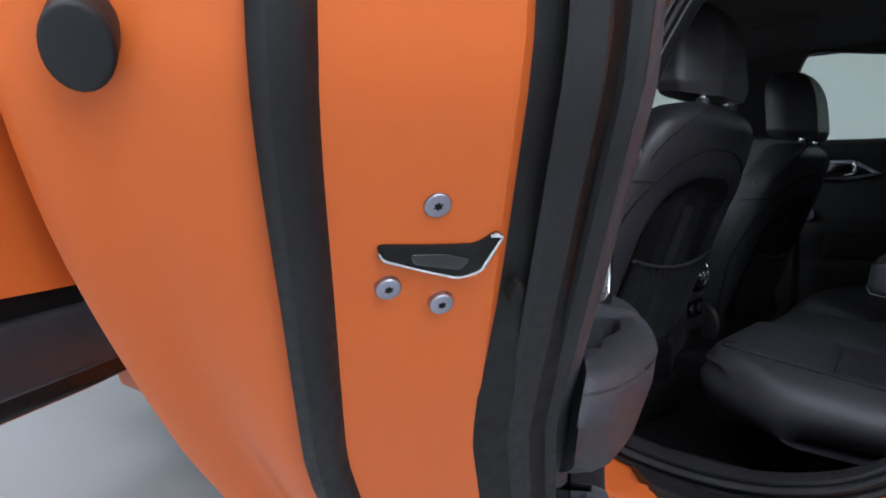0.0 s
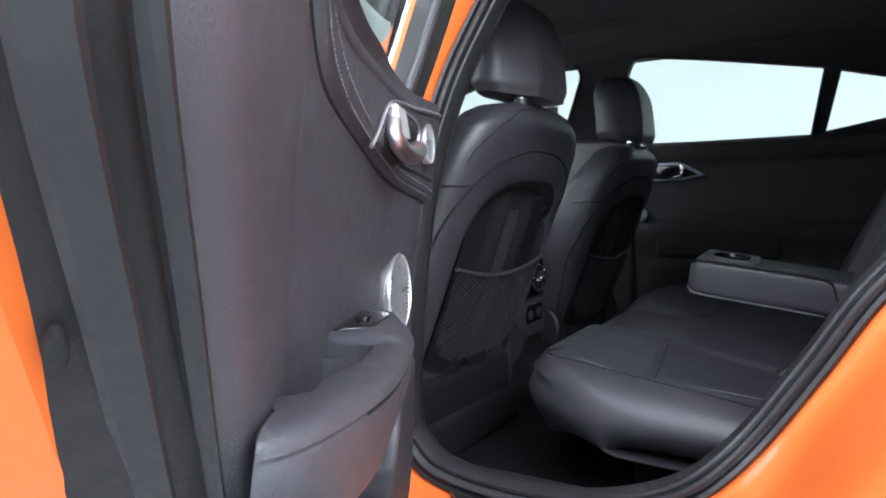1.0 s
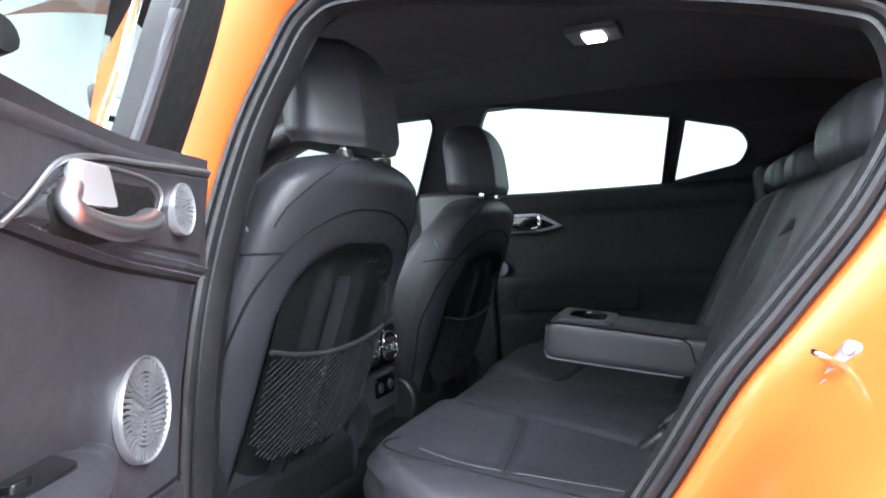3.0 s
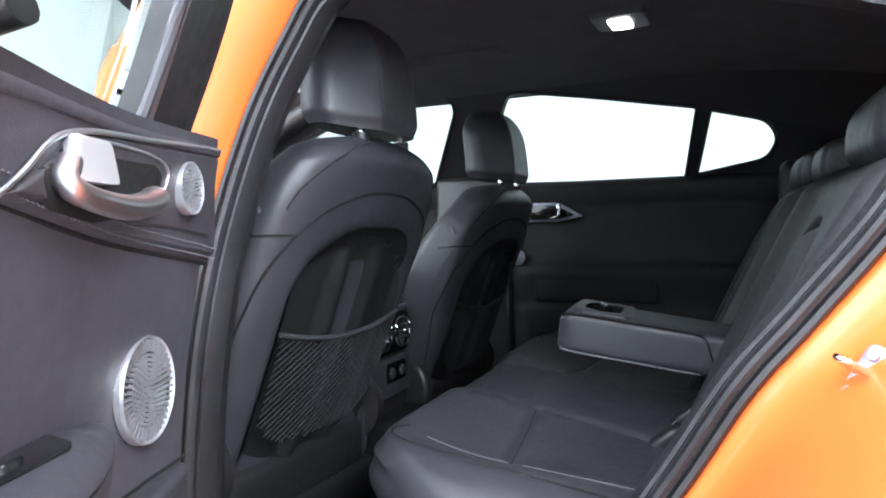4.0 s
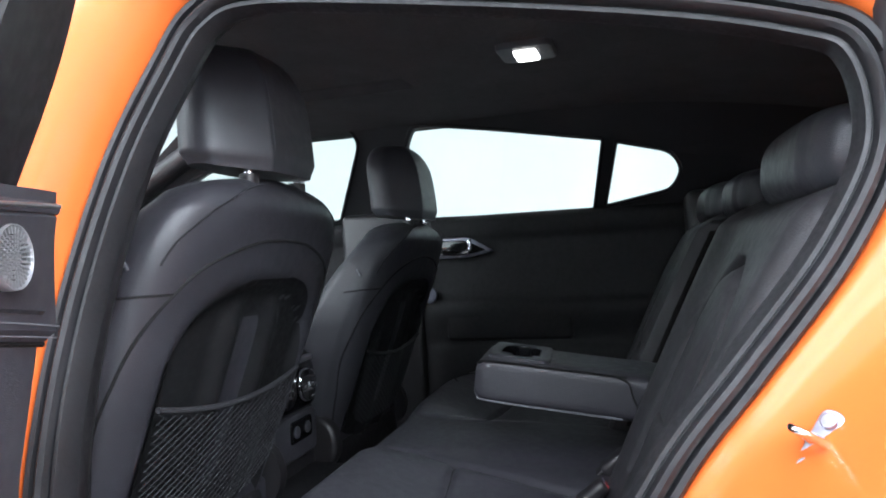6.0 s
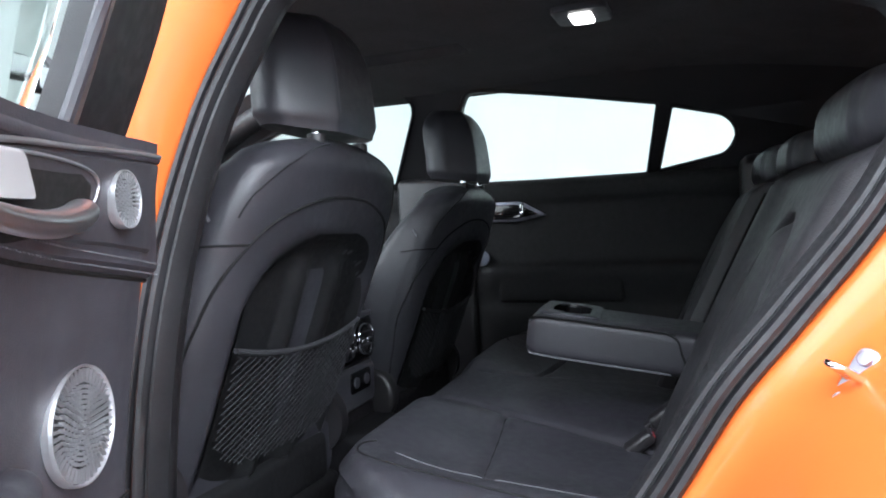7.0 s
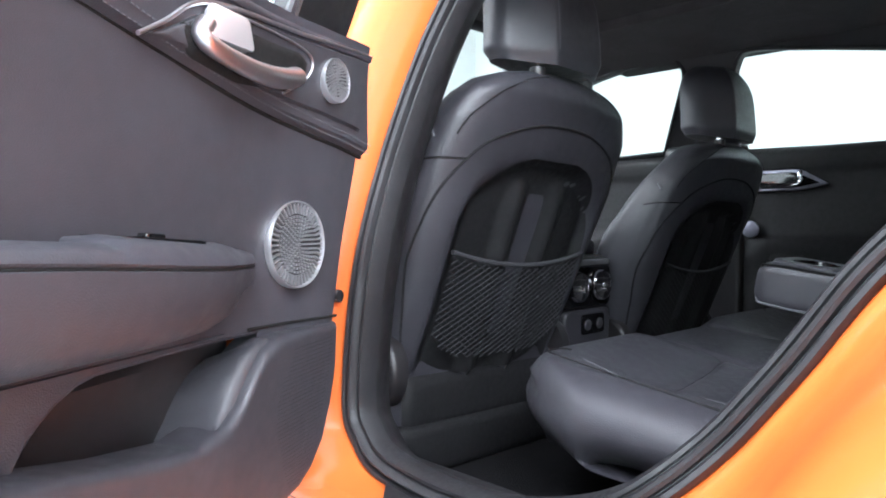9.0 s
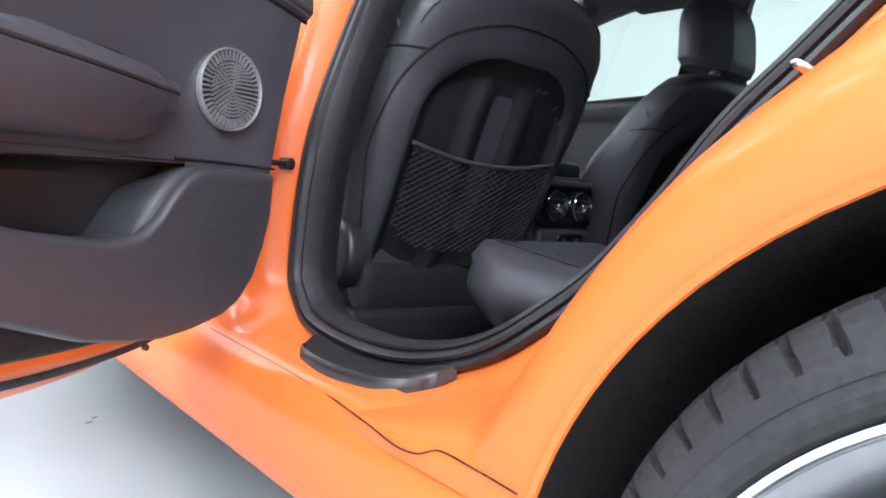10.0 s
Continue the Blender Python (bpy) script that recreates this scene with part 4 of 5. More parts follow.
for i in range(30):
    for j in range(34):
        u, z = -0.064 + 0.0042 * (i + 0.5 * (j % 2)), 0.458 + 0.0042 * j
        if z < 0.600 - max(0, u - 0.02) * 1.5 and u > -0.062 + max(0.0, 0.58 - z) * 0.30 + max(0.0, 0.50 - z) * 0.6 and u < 0.052 - max(0, 0.52 - z) * 0.4:
            q = 0.0008
            dots.append(([Vector((u + a * q, 0.0624, z + b * q)) for a, b in ((-1, 0), (0, -1), (1, 0), (0, 1))], [(0, 1, 2, 3)]))
tagged(part("bass_grille", mesh("bass_grille", *join(*dots), smooth=False), GROOVE, rear_door), kind="stuff")

# lower edge of the trim, clips, window frame and glass
part("drain_plug", mesh("drain_plug", *disc(0.03, 0.405, 0.004, -0.02, -0.015, 0.001, 12)), BLACKPLASTIC, rear_door)


def lean(u, z, w=0.0):
    """A spot of the window frame, which leans towards the cabin above the belt."""
    return Vector((u, w + 0.030 + (z - 0.905) * 0.38 - lean_in(z, u) + lean_in(0.905, u), z))


fr = [lean(-0.004, 0.885), lean(-0.006, 0.97), lean(0.004, 1.05), lean(0.040, 1.115), lean(0.11, 1.140), lean(0.20, 1.135), lean(0.34, 1.112), lean(0.48, 1.078), lean(0.59, 1.04), lean(0.625, 0.98), lean(0.61, 0.89)]
path = spline(fr, 70)
rows = []
for i, p in enumerate(path):
    t = (path[min(i + 1, 69)] - path[max(i - 1, 0)]).normalized()
    c = Vector((0, 1, -0.38)).normalized()
    o = t.cross(c).normalized()
    hw = 0.060 - 0.032 * smoothstep(0.12, 0.30, i / 69)
    rows.append([p + o * a * hw + c * b for a, b in ((-1, -0.014), (-1, 0.008), (-0.92, 0.013), (0.80, 0.013), (0.95, 0.008), (1, -0.004), (1, -0.014))])
part("window_frame", mesh("window_frame", *loft(rows)), BLACKPLASTIC, rear_door, "black window frame")


def glass_at(u, z):
    """A spot of the flat window glass."""
    p = lean(u, z, -0.02)
    p.y += lean_in(0.905, 0.2) - lean_in(0.905, u)
    return p


gl = [glass_at(u, z) for u, z in ((0.052, 0.85), (0.050, 0.97), (0.060, 1.04), (0.084, 1.09), (0.14, 1.118), (0.34, 1.090), (0.57, 1.03), (0.60, 0.85))]
gv = gl + [p + Vector((0, -0.004, 0)) for p in gl]
n = len(gl)
gf = [tuple(range(n)), tuple(range(2 * n - 1, n - 1, -1))] + [(i, (i + 1) % n, n + (i + 1) % n, n + i) for i in range(n)]
g = part("door_glass", mesh("door_glass", gv, gf, smooth=False), GLASS, rear_door, "clear door window glass")
g.visible_shadow = False
part("glass_channel", mesh("glass_channel", *tube(spline([lean(0.058, 0.89, 0.008), lean(0.056, 0.97, 0.008), lean(0.065, 1.04, 0.008), lean(0.086, 1.08, 0.008)], 20), 0.005, 8)), PLASTIC, rear_door)

# latch in the door's rear edge: slot with bright lip, three countersunk bolts, rubber plug
EDGE_N = Vector((1, 0.6, -0.77)).normalized()
EDGE_W = Vector((-0.6, 1, 0)).normalized()
EDGE_UP = EDGE_N.cross(EDGE_W)


def edge_pose(u, w, z):
    """A pose on the slanted rear edge: x out of the edge, y towards the cabin."""
    return Matrix(((EDGE_N.x, EDGE_W.x, EDGE_UP.x, u), (EDGE_N.y, EDGE_W.y, EDGE_UP.y, w), (EDGE_N.z, EDGE_W.z, EDGE_UP.z, z), (0, 0, 0, 1)))


LATCH = edge_pose(0.6115, -0.020, 0.787)


def on_edge(vf, du=0.0):
    """A pad drawn in (across the door, up) set on the slanted rear edge."""
    return [Vector((v[1] + du, -v[0], v[2])) for v in vf[0]], vf[1]


SLOT = ccw(rounded([(0.0205, 0.0140), (0.0180, 0.0073), (0.002, 0.0014), (-0.016, -0.0044), (-0.0258, -0.0018), (-0.0322, 0.0168), (-0.0282, 0.0186), (-0.0215, 0.0126), (-0.001, 0.0129)], 0.0035))
part("latch_slot", mesh("latch_slot", *on_edge(pad(SLOT, -0.014, 0.0006, 0.0003))), GROOVE, rear_door, "", LATCH)
part("latch_claw", mesh("latch_claw", *on_edge(pad(rounded([(0.004, 0.0035), (-0.017, -0.0005), (-0.0205, 0.0055), (-0.009, 0.0085), (0.006, 0.009)], 0.002), -0.003, 0.0011, 0.0005))), GLOSSBLACK, rear_door, "", LATCH)
LIP = [p for p in SLOT if p[1] < 0.0112 or p[0] < -0.026]
LIP.sort(key=lambda p: -p[0] if p[0] > -0.024 else 0.024 + p[1])
part("latch_lip", mesh("latch_lip", *tube(spline([(0.0012, -p[0], p[1]) for p in LIP], 60), 0.0009, 6)), CHROME, rear_door, "bright steel latch lip", LATCH)
star = [(0.0021 * (1.0 if k % 2 else 0.62) * math.cos(math.pi * k / 6), 0.0021 * (1.0 if k % 2 else 0.62) * math.sin(math.pi * k / 6)) for k in range(12)]
for bu, bzz in ((-0.0017, 0.0328), (0.0130, -0.0087), (-0.0117, -0.0194)):
    bolt = part("latch_bolt", mesh("latch_bolt", *join(on_edge(disc(bu, bzz, 0.0056, -0.006, 0.0016, 0.0009, 24)))), STEEL, rear_door, "grey zinc latch bolt", LATCH)
    part("bolt_socket", mesh("bolt_socket", *on_edge(pad([(bu + a, bzz + b) for a, b in star], -0.002, 0.0019, 0.0002))), GROOVE, bolt)
part("trim_plug", mesh("trim_plug", *on_edge(pad([(0.0035 * math.cos(k * math.pi / 12), 0.0070 * math.sin(k * math.pi / 12)) for k in range(24)], -0.004, 0.002, 0.001))), GROOVE, rear_door, "", edge_pose(0.5785, 0.0145, 0.7725))
PLUG = edge_pose(0.7165, -0.089, 0.862)
part("rubber_plug", mesh("rubber_plug", *on_edge(pad([(0.0100 * math.cos(k * math.pi / 14), 0.0135 * math.sin(k * math.pi / 14)) for k in range(28)], -0.012, 0.003, 0.002))), RUBBER, rear_door, "", PLUG)

# the whole door curves in towards its top, and the soft trim is hollowed
HOLLOWED = ("trim_panel", "upper_pad", "belt_cap", "stitching", "seam_roll", "handle_field", "handle_bezel", "cup_edge", "handle_cup", "pull_handle", "handle_block", "ledge_line")
EDGED = ("rear_door", "edge_seal", "inner_edge", "trim_flange", "trim_lip", "window_frame", "glass_channel", "door_glass")
for ob in (rear_door, *rear_door.children):
    if ob is rear_door or ob.matrix_basis == Matrix():
        soft = ob.name.split(".")[0] in HOLLOWED
        cut = ob.name.split(".")[0] in EDGED
        rest = ob.name.split(".")[0] in ("armrest", "armrest_seam", "grab_recess")
        for v in ob.data.vertices:
            u, z = v.co.x, v.co.z
            lean_by = lean_in(z, u) + (hollow(u, z) if soft else 0.0)
            # the belt rises towards the latch
            rise = 0.006 * smoothstep(0.05, 0.30, u) + 0.060 * smoothstep(0.30, 0.62, u)
            if ob is rear_door and z > 0.86 and v.co.y > 0:
                v.co.y -= 0.035 * smoothstep(0.60, 0.52, u)
            v.co.z += rise * smoothstep(0.86, 0.90, z) * (1 if z < 0.93 else 0)
            # at the latch the edge is cut slanting: the outer skin reaches further back than the trim
            k = smoothstep(0.34, 0.54, u)
            if ob is rear_door or ob.name.startswith("edge_seal"):
                if ob is not rear_door:
                    v.co.y += 0.030 * smoothstep(0.50, 0.34, u) * smoothstep(0.60, 0.46, z)
                # along the bottom the outer skin hangs lower than the inner edge
                low = smoothstep(0.50, 0.34, u) * smoothstep(0.60, 0.46, z)
                v.co.z -= low * (0.032 * smoothstep(0.0, -0.055, v.co.y) + 0.024 * smoothstep(-0.05, -0.11, v.co.y))
            if ob.name.split(".")[0] == "trim_flange":
                v.co.y -= 1.7 * k * max(0.0, v.co.y - 0.029)
            if cut:
                v.co.y -= 0.028 * k * (1 - smoothstep(0.0125, 0.0375, v.co.y))
                w = v.co.y
                v.co.x -= k * (min(0.085, 0.029 + 0.6 * (w + 0.085)) + smoothstep(-0.09, -0.14, w) * (0.016 + 0.040 * smoothstep(0.82, 0.60, z)))
            else:
                v.co.x -= k * (0.045 if rest else 0.085)
            v.co.y += lean_by
        ob.data.update()

# door check strap between pillar and door
chk = thing("check_strap", "black door check strap at the hinge side", "door hinge", pose(-0.785, 0.070, 0.6265, 0, 0, 22))
part("strap", mesh("strap", *block(-0.022, -0.010, 0, 0.050, 0.005, 0.008, 0.0015)), BLACKPLASTIC, chk)
part("knob", mesh("knob", *tube([(0.0, 0.004, 0), (0.0, -0.006, 0), (0.0, -0.013, 0), (0.0, -0.015, 0)], lambda t: 0.0085 if t < 0.7 else 0.006, 14)), RUBBER, chk)

# ---------------------------------------------------------------- open front door, seen past the rear door
FD = pose(-0.86, 1.44, 0, 0, 0, 180 + 32)
fo = ccw([Vector((p.x, p.y)) for p in spline([(0.0, 0.92, 0), (0.0, 0.55, 0), (0.03, 0.36, 0), (0.12, 0.325, 0), (0.6, 0.325, 0), (0.95, 0.335, 0), (1.03, 0.40, 0), (1.06, 0.6, 0), (1.08, 0.92, 0)], 60)])


def fd_loft(rows, caps=(False, True)):
    return loft([[Vector((p.x, w, p.y)) for p in offset2d(fo, d)] for d, w in rows], cap0=caps[0], cap1=caps[1])


front_door = part("front_door", mesh("front_door", *fd_loft([(0.02, 0.03), (0.0, 0.026), (0.0, -0.05), (-0.03, -0.10), (-0.04, -0.15), (0.05, -0.17)])), PAINT, car, "open front door with black trim and orange edge", FD)
part("trim_panel", mesh("trim_panel", *fd_loft([(0.012, 0.03), (0.010, 0.045), (0.02, 0.052)], (True, True))), BLACKPLASTIC, front_door)
part("armrest", mesh("armrest", *block(0.55, 0.085, 0.66, 0.62, 0.08, 0.07, 0.025, 4)), PLASTIC, front_door)
part("chrome_strip", mesh("chrome_strip", *block(0.5, 0.056, 0.735, 0.85, 0.012, 0.010, 0.003)), CHROME, front_door)
part("bin_ledge", mesh("bin_ledge", *block(0.5, 0.07, 0.47, 0.8, 0.05, 0.16, 0.02)), PLASTIC, front_door)
part("reflector", mesh("reflector", *disc(0.80, 0.405, 0.012, 0.05, 0.056, 0.001, 20)), RED, front_door, "red round reflector")
# ---------------------------------------------------------------- front seats


def shell_top(x):
    """The flattened arch over the let-in part of the seat back."""
    return -0.300 + 0.168 * max(0.0, 1 - (abs(x) / 0.184) ** 2.7) ** (1 / 2.7)


def back_surface(x, z):
    """The rear face of a front seat's backrest: y for a place x across and z up (from the post's foot)."""
    y = -0.040 + 0.364 * (-0.012 - z)
    # dished panel inside an arch
    if abs(x) < 0.184:
        d = min(shell_top(x) - z, (0.184 - abs(x)) * 1.0)
        y += 0.026 * smoothstep(0.0, 0.034, d)
        y -= 0.015 * smoothstep(0.035, 0.0, abs(abs(x) - 0.052)) * smoothstep(0.02, 0.08, d)
    return y


def half_width(z):
    pts = [(-0.62, 0.185), (-0.50, 0.205), (-0.38, 0.226), (-0.25, 0.238), (-0.15, 0.238), (-0.09, 0.226), (-0.05, 0.200), (-0.025, 0.165), (-0.010, 0.12), (-0.002, 0.06), (0.0, 0.02)]
    for (a, wa), (b, wb) in zip(pts, pts[1:]):
        if a <= z <= b:
            t = (z - a) / (b - a)
            return wa + (wb - wa) * t
    return pts[-1][1]


def rear_y(x, z):
    """The rear face as built, with its rounded sides."""
    f = min(0.999, abs(x) / half_width(z))
    k = (1 - f ** 3.4) ** (1 / 2.8)
    base = -0.040 + 0.364 * (-0.012 - z)
    th = 0.155 - 0.03 * smoothstep(-0.3, -0.05, z)
    return base + th / 2 + 0.012 * smoothstep(-0.05, 0, z) - th / 2 * k + back_surface(x, z) - base


def build_seat(label):
    seat = thing("front_seat", label, "car seat", pose(-0.375, 0.0, 0.962, 0, 2.0, 0), "front seats")
    zs = [-0.62 + 0.02 * k for k in range(28)] + [-0.06 + 0.006 * k for k in range(8)] + [-0.012, -0.007, -0.003, -0.001, 0.0]
    rings = []
    for z in zs:
        hw = half_width(z)
        th = 0.155 - 0.03 * smoothstep(-0.3, -0.05, z)
        if z > -0.05:
            th *= max(0.25, math.sqrt(max(0.0, 1 - ((z + 0.05) / 0.052) ** 2)) * 0.75 + 0.25)
        base = -0.040 + 0.364 * (-0.012 - z)
        mid = base + (0.155 - 0.03 * smoothstep(-0.3, -0.05, z)) / 2 + 0.012 * smoothstep(-0.05, 0, z)
        ring = []
        for k in range(96):
            a = 2 * math.pi * (k + 0.5) / 96
            c, s = math.cos(a), math.sin(a)
            x = hw * math.copysign(abs(c) ** (2 / 3.4), c)
            y = mid + th / 2 * math.copysign(abs(s) ** (2 / 2.8), s)
            if s < 0:
                y += back_surface(x, z) - base
            else:
                y += 0.035 * smoothstep(0.10, 0.22, abs(x)) * smoothstep(-0.02, -0.16, z)
            # the side wings stand out below the shoulders
            x *= 1 + 0.13 * smoothstep(-0.150, -0.225, z) * smoothstep(-0.25, 0.45, s) * smoothstep(-0.58, -0.40, z)
            ring.append(Vector((x, y, z)))
        rings.append(ring)
    part("backrest", mesh("backrest", *loft(rings)), LEATHER, seat, "black leather backrest")

    # seams: the arch over the back shell, and the line round the shoulder
    half_arch = spline([(0.0, -0.087, 0), (0.07, -0.092, 0), (0.150, -0.117, 0), (0.192, -0.150, 0), (0.222, -0.205, 0), (0.2295, -0.29, 0), (0.2175, -0.38, 0), (0.200, -0.46, 0)], 44)
    arch = [Vector((-p.x, rear_y(p.x, p.y) - 0.0004, p.y)) for p in half_arch[:0:-1]] + [Vector((p.x, rear_y(p.x, p.y) - 0.0004, p.y)) for p in half_arch]
    part("shell_seam", mesh("shell_seam", *tube(arch, 0.0022, 6)), GROOVE, seat)

    # darker shell let into the back, with a soft border
    rows = []
    for k in range(49):
        z = -0.50 + 0.360 * k / 48
        over = max(0.0, (z + 0.300) / 0.163)
        xm = 0.170 * max(0.0, 1 - over ** 2.7) ** (1 / 2.7) + 0.002
        rows.append([Vector((-xm + 2 * xm * q / 48, rear_y(-xm + 2 * xm * q / 48, z) - 0.0040, z)) for q in range(49)])
    part("back_shell", mesh("back_shell", *loft(rows, closed=False)), SEATSHELL, seat, "matt black inner back shell")
    # side seams below the shoulders, and the stitched line over each shoulder
    for sx in (-1, 1):
        ln = [Vector((sx * x, rear_y(x, -0.152) - 0.0004, -0.152)) for x in [0.194 + 0.040 * q / 12 for q in range(13)]]
        ln += [Vector((sx * 0.2375, ln[-1].y + 0.010 + 0.006 * q, -0.152 - 0.0006 * q)) for q in range(6)]
        part("side_seam", mesh("side_seam", *tube(ln, 0.0016, 6)), GROOVE, seat)
        st = []
        for q in range(60):
            f = q / 59
            z = -0.118 + 0.104 * math.sin(f * math.pi / 2)
            x = half_width(z) * (0.93 - 0.50 * f ** 1.6)
            th = (0.155 - 0.03 * smoothstep(-0.3, -0.05, z))
            if z > -0.05:
                th *= max(0.25, math.sqrt(max(0.0, 1 - ((z + 0.05) / 0.052) ** 2)) * 0.75 + 0.25)
            base = -0.040 + 0.364 * (-0.012 - z)
            mid = base + (0.155 - 0.03 * smoothstep(-0.3, -0.05, z)) / 2 + 0.012 * smoothstep(-0.05, 0, z)
            k = (1 - min(0.999, abs(x) / half_width(z)) ** 3.4) ** (1 / 2.8)
            st.append(Vector((sx * x, mid - th / 2 * k - 0.0004, z)))
        part("shoulder_seam", mesh("shoulder_seam", *tube(st, 0.0014, 6)), GROOVE, seat)
        side = [p + Vector((-sx * 0.0035, -0.0012, 0.0016)) for p in st]
        part("shoulder_stitching", mesh("shoulder_stitching", *join(*[tube(side[i:i + 2], 0.0006, 5) for i in range(0, 58, 2)])), THREAD, seat)

    # headrest: a flat middle field behind, creased along two seams, with turned-back flanks
    def headrest_scale(f):
        e = math.sqrt(max(0.0, 1 - max(0.0, (f - 0.50) / 0.50) ** 2.3))
        lo = 0.90 + 0.10 * smoothstep(0.0, 0.10, f)
        return (1.0 - 0.10 * f) * (0.34 + 0.66 * e) * lo, (0.30 + 0.70 * e) * lo

    corners = [(-0.060, -0.060), (0.060, -0.060), (0.133, -0.002), (0.126, 0.046), (0.062, 0.064), (-0.062, 0.064), (-0.126, 0.046), (-0.133, -0.002)]
    section = rounded(corners, [0.005, 0.005, 0.028, 0.030, 0.03, 0.03, 0.030, 0.028], 6)
    hr = []
    for k in range(35):
        f = k / 34
        kx, ky = headrest_scale(f)
        cy = 0.030 + 0.018 * f * f - 0.006 * (1 - f)
        sag = 0.010 * (1 - f) ** 6
        hr.append([Vector((p.x * kx, cy + p.y * ky, 0.014 + 0.172 * f - sag * smoothstep(0.03, -0.05, p.y))) for p in section])
    part("headrest", mesh("headrest", *loft(hr)), LEATHER, seat, "black leather headrest")
    for sx in (-1, 1):
        st = []
        for k in range(48):
            f = 0.04 + 0.66 * k / 47
            kx, ky = headrest_scale(f)
            st.append(Vector((sx * 0.0560 * kx, 0.030 + 0.018 * f * f - 0.006 * (1 - f) - 0.0602 * ky, 0.014 + 0.172 * f)))
        part("headrest_stitching", mesh("headrest_stitching", *join(*[tube(st[i:i + 2], 0.0006, 5) for i in range(0, 46, 2)])), THREAD, seat)
        part("headrest_post", mesh("headrest_post", *tube([(sx * 0.065, 0.0, -0.02), (sx * 0.065, 0.0, 0.03)], 0.0065, 12)), CHROME, seat, "chrome headrest post")
        part("post_collar", mesh("post_collar", *tube([(sx * 0.065, 0.0, -0.012), (sx * 0.065, 0.0, 0.001)], 0.013, 14)), BLACKPLASTIC, seat)

    # map net on the back
    def net_at(x, z):
        return Vector((x, -0.040 + 0.364 * (-0.012 - z) + 0.010 - 0.010 * (1 - (x / 0.17) ** 2), z))

    def net_top(x):
        return -0.292 - 0.022 * (1 - (x / 0.175) ** 2)

    strands = []
    pitch = 0.0115
    for sgn in (1, -1):
        k = -40
        while k < 60:
            c = k * pitch
            k += 1
            run = []
            for i in range(33):
                x = -0.168 + 0.336 * i / 32
                z = -0.62 + c + sgn * x * 0.62
                if -0.475 + 0.05 * abs(x / 0.17) ** 4 < z < net_top(x):
                    run.append(net_at(x, z))
            if len(run) > 1:
                strands.append(tube(run, 0.0009, 4))
    tagged(part("net_pocket", mesh("net_pocket", *join(*strands)), NETCORD, seat, "black elastic net pocket"), kind="stuff")
    part("net_hem", mesh("net_hem", *tube([net_at(-0.172 + 0.344 * k / 30, net_top(-0.172 + 0.344 * k / 30) + 0.002) for k in range(31)], 0.0042, 8)), NETCORD, seat)

    # lower back cover, recliner covers, cushion
    part("lower_cover", mesh("lower_cover", *block(0, 0.185, -0.545, 0.40, 0.07, 0.11, 0.03, 4)), SEATSHELL, seat)
    for sx in (-1, 1):
        rc = [(lambda vf: ([Vector((sx * (0.205 + v[1]), v[0] + 0.185, v[2] - 0.485)) for v in vf[0]], vf[1]))(pad([(0.055 * math.cos(a) , 0.062 * math.sin(a)) for a in [2 * math.pi * q / 32 for q in range(32)]], 0.0, 0.032, 0.012))][0]
        part("recliner_cover", mesh("recliner_cover", *rc), BLACKPLASTIC, seat)
    cu = []
    for k in range(25):
        y = 0.16 + 0.46 * k / 24
        e = 0.4 + 0.6 * math.sqrt(max(0, 1 - max(0, (k - 18) / 6.5) ** 2))
        cu.append([Vector((p.x, y, p.y)) for p in superring(0, -0.53 + 0.02 * k / 24, 0, 0.215 + 0.035 * smoothstep(0, 8, k), 0.075 * e, 3, 32)])
    part("cushion", mesh("cushion", *loft(cu)), LEATHER, seat)
    part("seat_base", mesh("seat_base", *block(0, 0.36, -0.62, 0.44, 0.44, 0.09, 0.02)), SEATSHELL, seat)
    # small fabric tag in the outer side seam
    part("tag", mesh("tag", *block(0, 0, 0, 0.002, 0.005, 0.018, 0.0008, 1)), THREAD, seat, "small grey fabric tag", pose(-0.2330, 0.060, -0.114, -28, 0, 0))
    return seat


near_seat = build_seat("black leather front seat with a net pocket on its back")
far_seat = copy_thing(near_seat, pose(0.355, 0.033, 0.914, 0, 1.5, 0))
tagged(far_seat, "black leather front seat standing beside the centre console")

# ---------------------------------------------------------------- rear bench
bench = thing("rear_bench", "black leather rear bench seat with the centre armrest folded down", "car seat", Matrix.Translation((-0.45, -0.30, 0.50)) @ pose(0, 0, 0, 0, 1.2, 2.6) @ Matrix.Translation((0.45, 0.30, -0.50)))


def inboard(y):
    """Half the width of the middle place, between its two seams."""
    return 0.150 + 0.33 * max(-0.08, -(y + 0.19))


def cushion_z(x, y):
    q = abs(x)
    z = 0.531 - 0.10 * (-(y + 0.05))
    z -= 0.026 * math.exp(-((q - 0.31) / 0.17) ** 4) * smoothstep(-0.05, -0.20, y)
    z += 0.006 * smoothstep(inboard(y) + 0.02, inboard(y) - 0.05, q) * smoothstep(-0.08, -0.2, y) - 0.014 * smoothstep(0.2, 0.1, q)
    z += 0.008 * smoothstep(0.46, 0.56, q)
    # grooves of the seams
    z -= 0.006 * math.exp(-((q - inboard(y)) / 0.007) ** 2) * smoothstep(-0.05, -0.08, y)
    z -= 0.007 * math.exp(-((y - cross_seam(q)) / 0.007) ** 2) * smoothstep(0.140, 0.155, q) * smoothstep(0.50, 0.48, q)
    return z


def cross_seam(q):
    return -0.190 - 0.11 * (q - 0.15)


def side_drop(edge):
    """The cushion rolls over at its sides."""
    return 0.078 * (1 - math.sqrt(max(0.0, 1 - (max(0.0, (edge - 0.82) / 0.18) ** 2) * 0.96)))


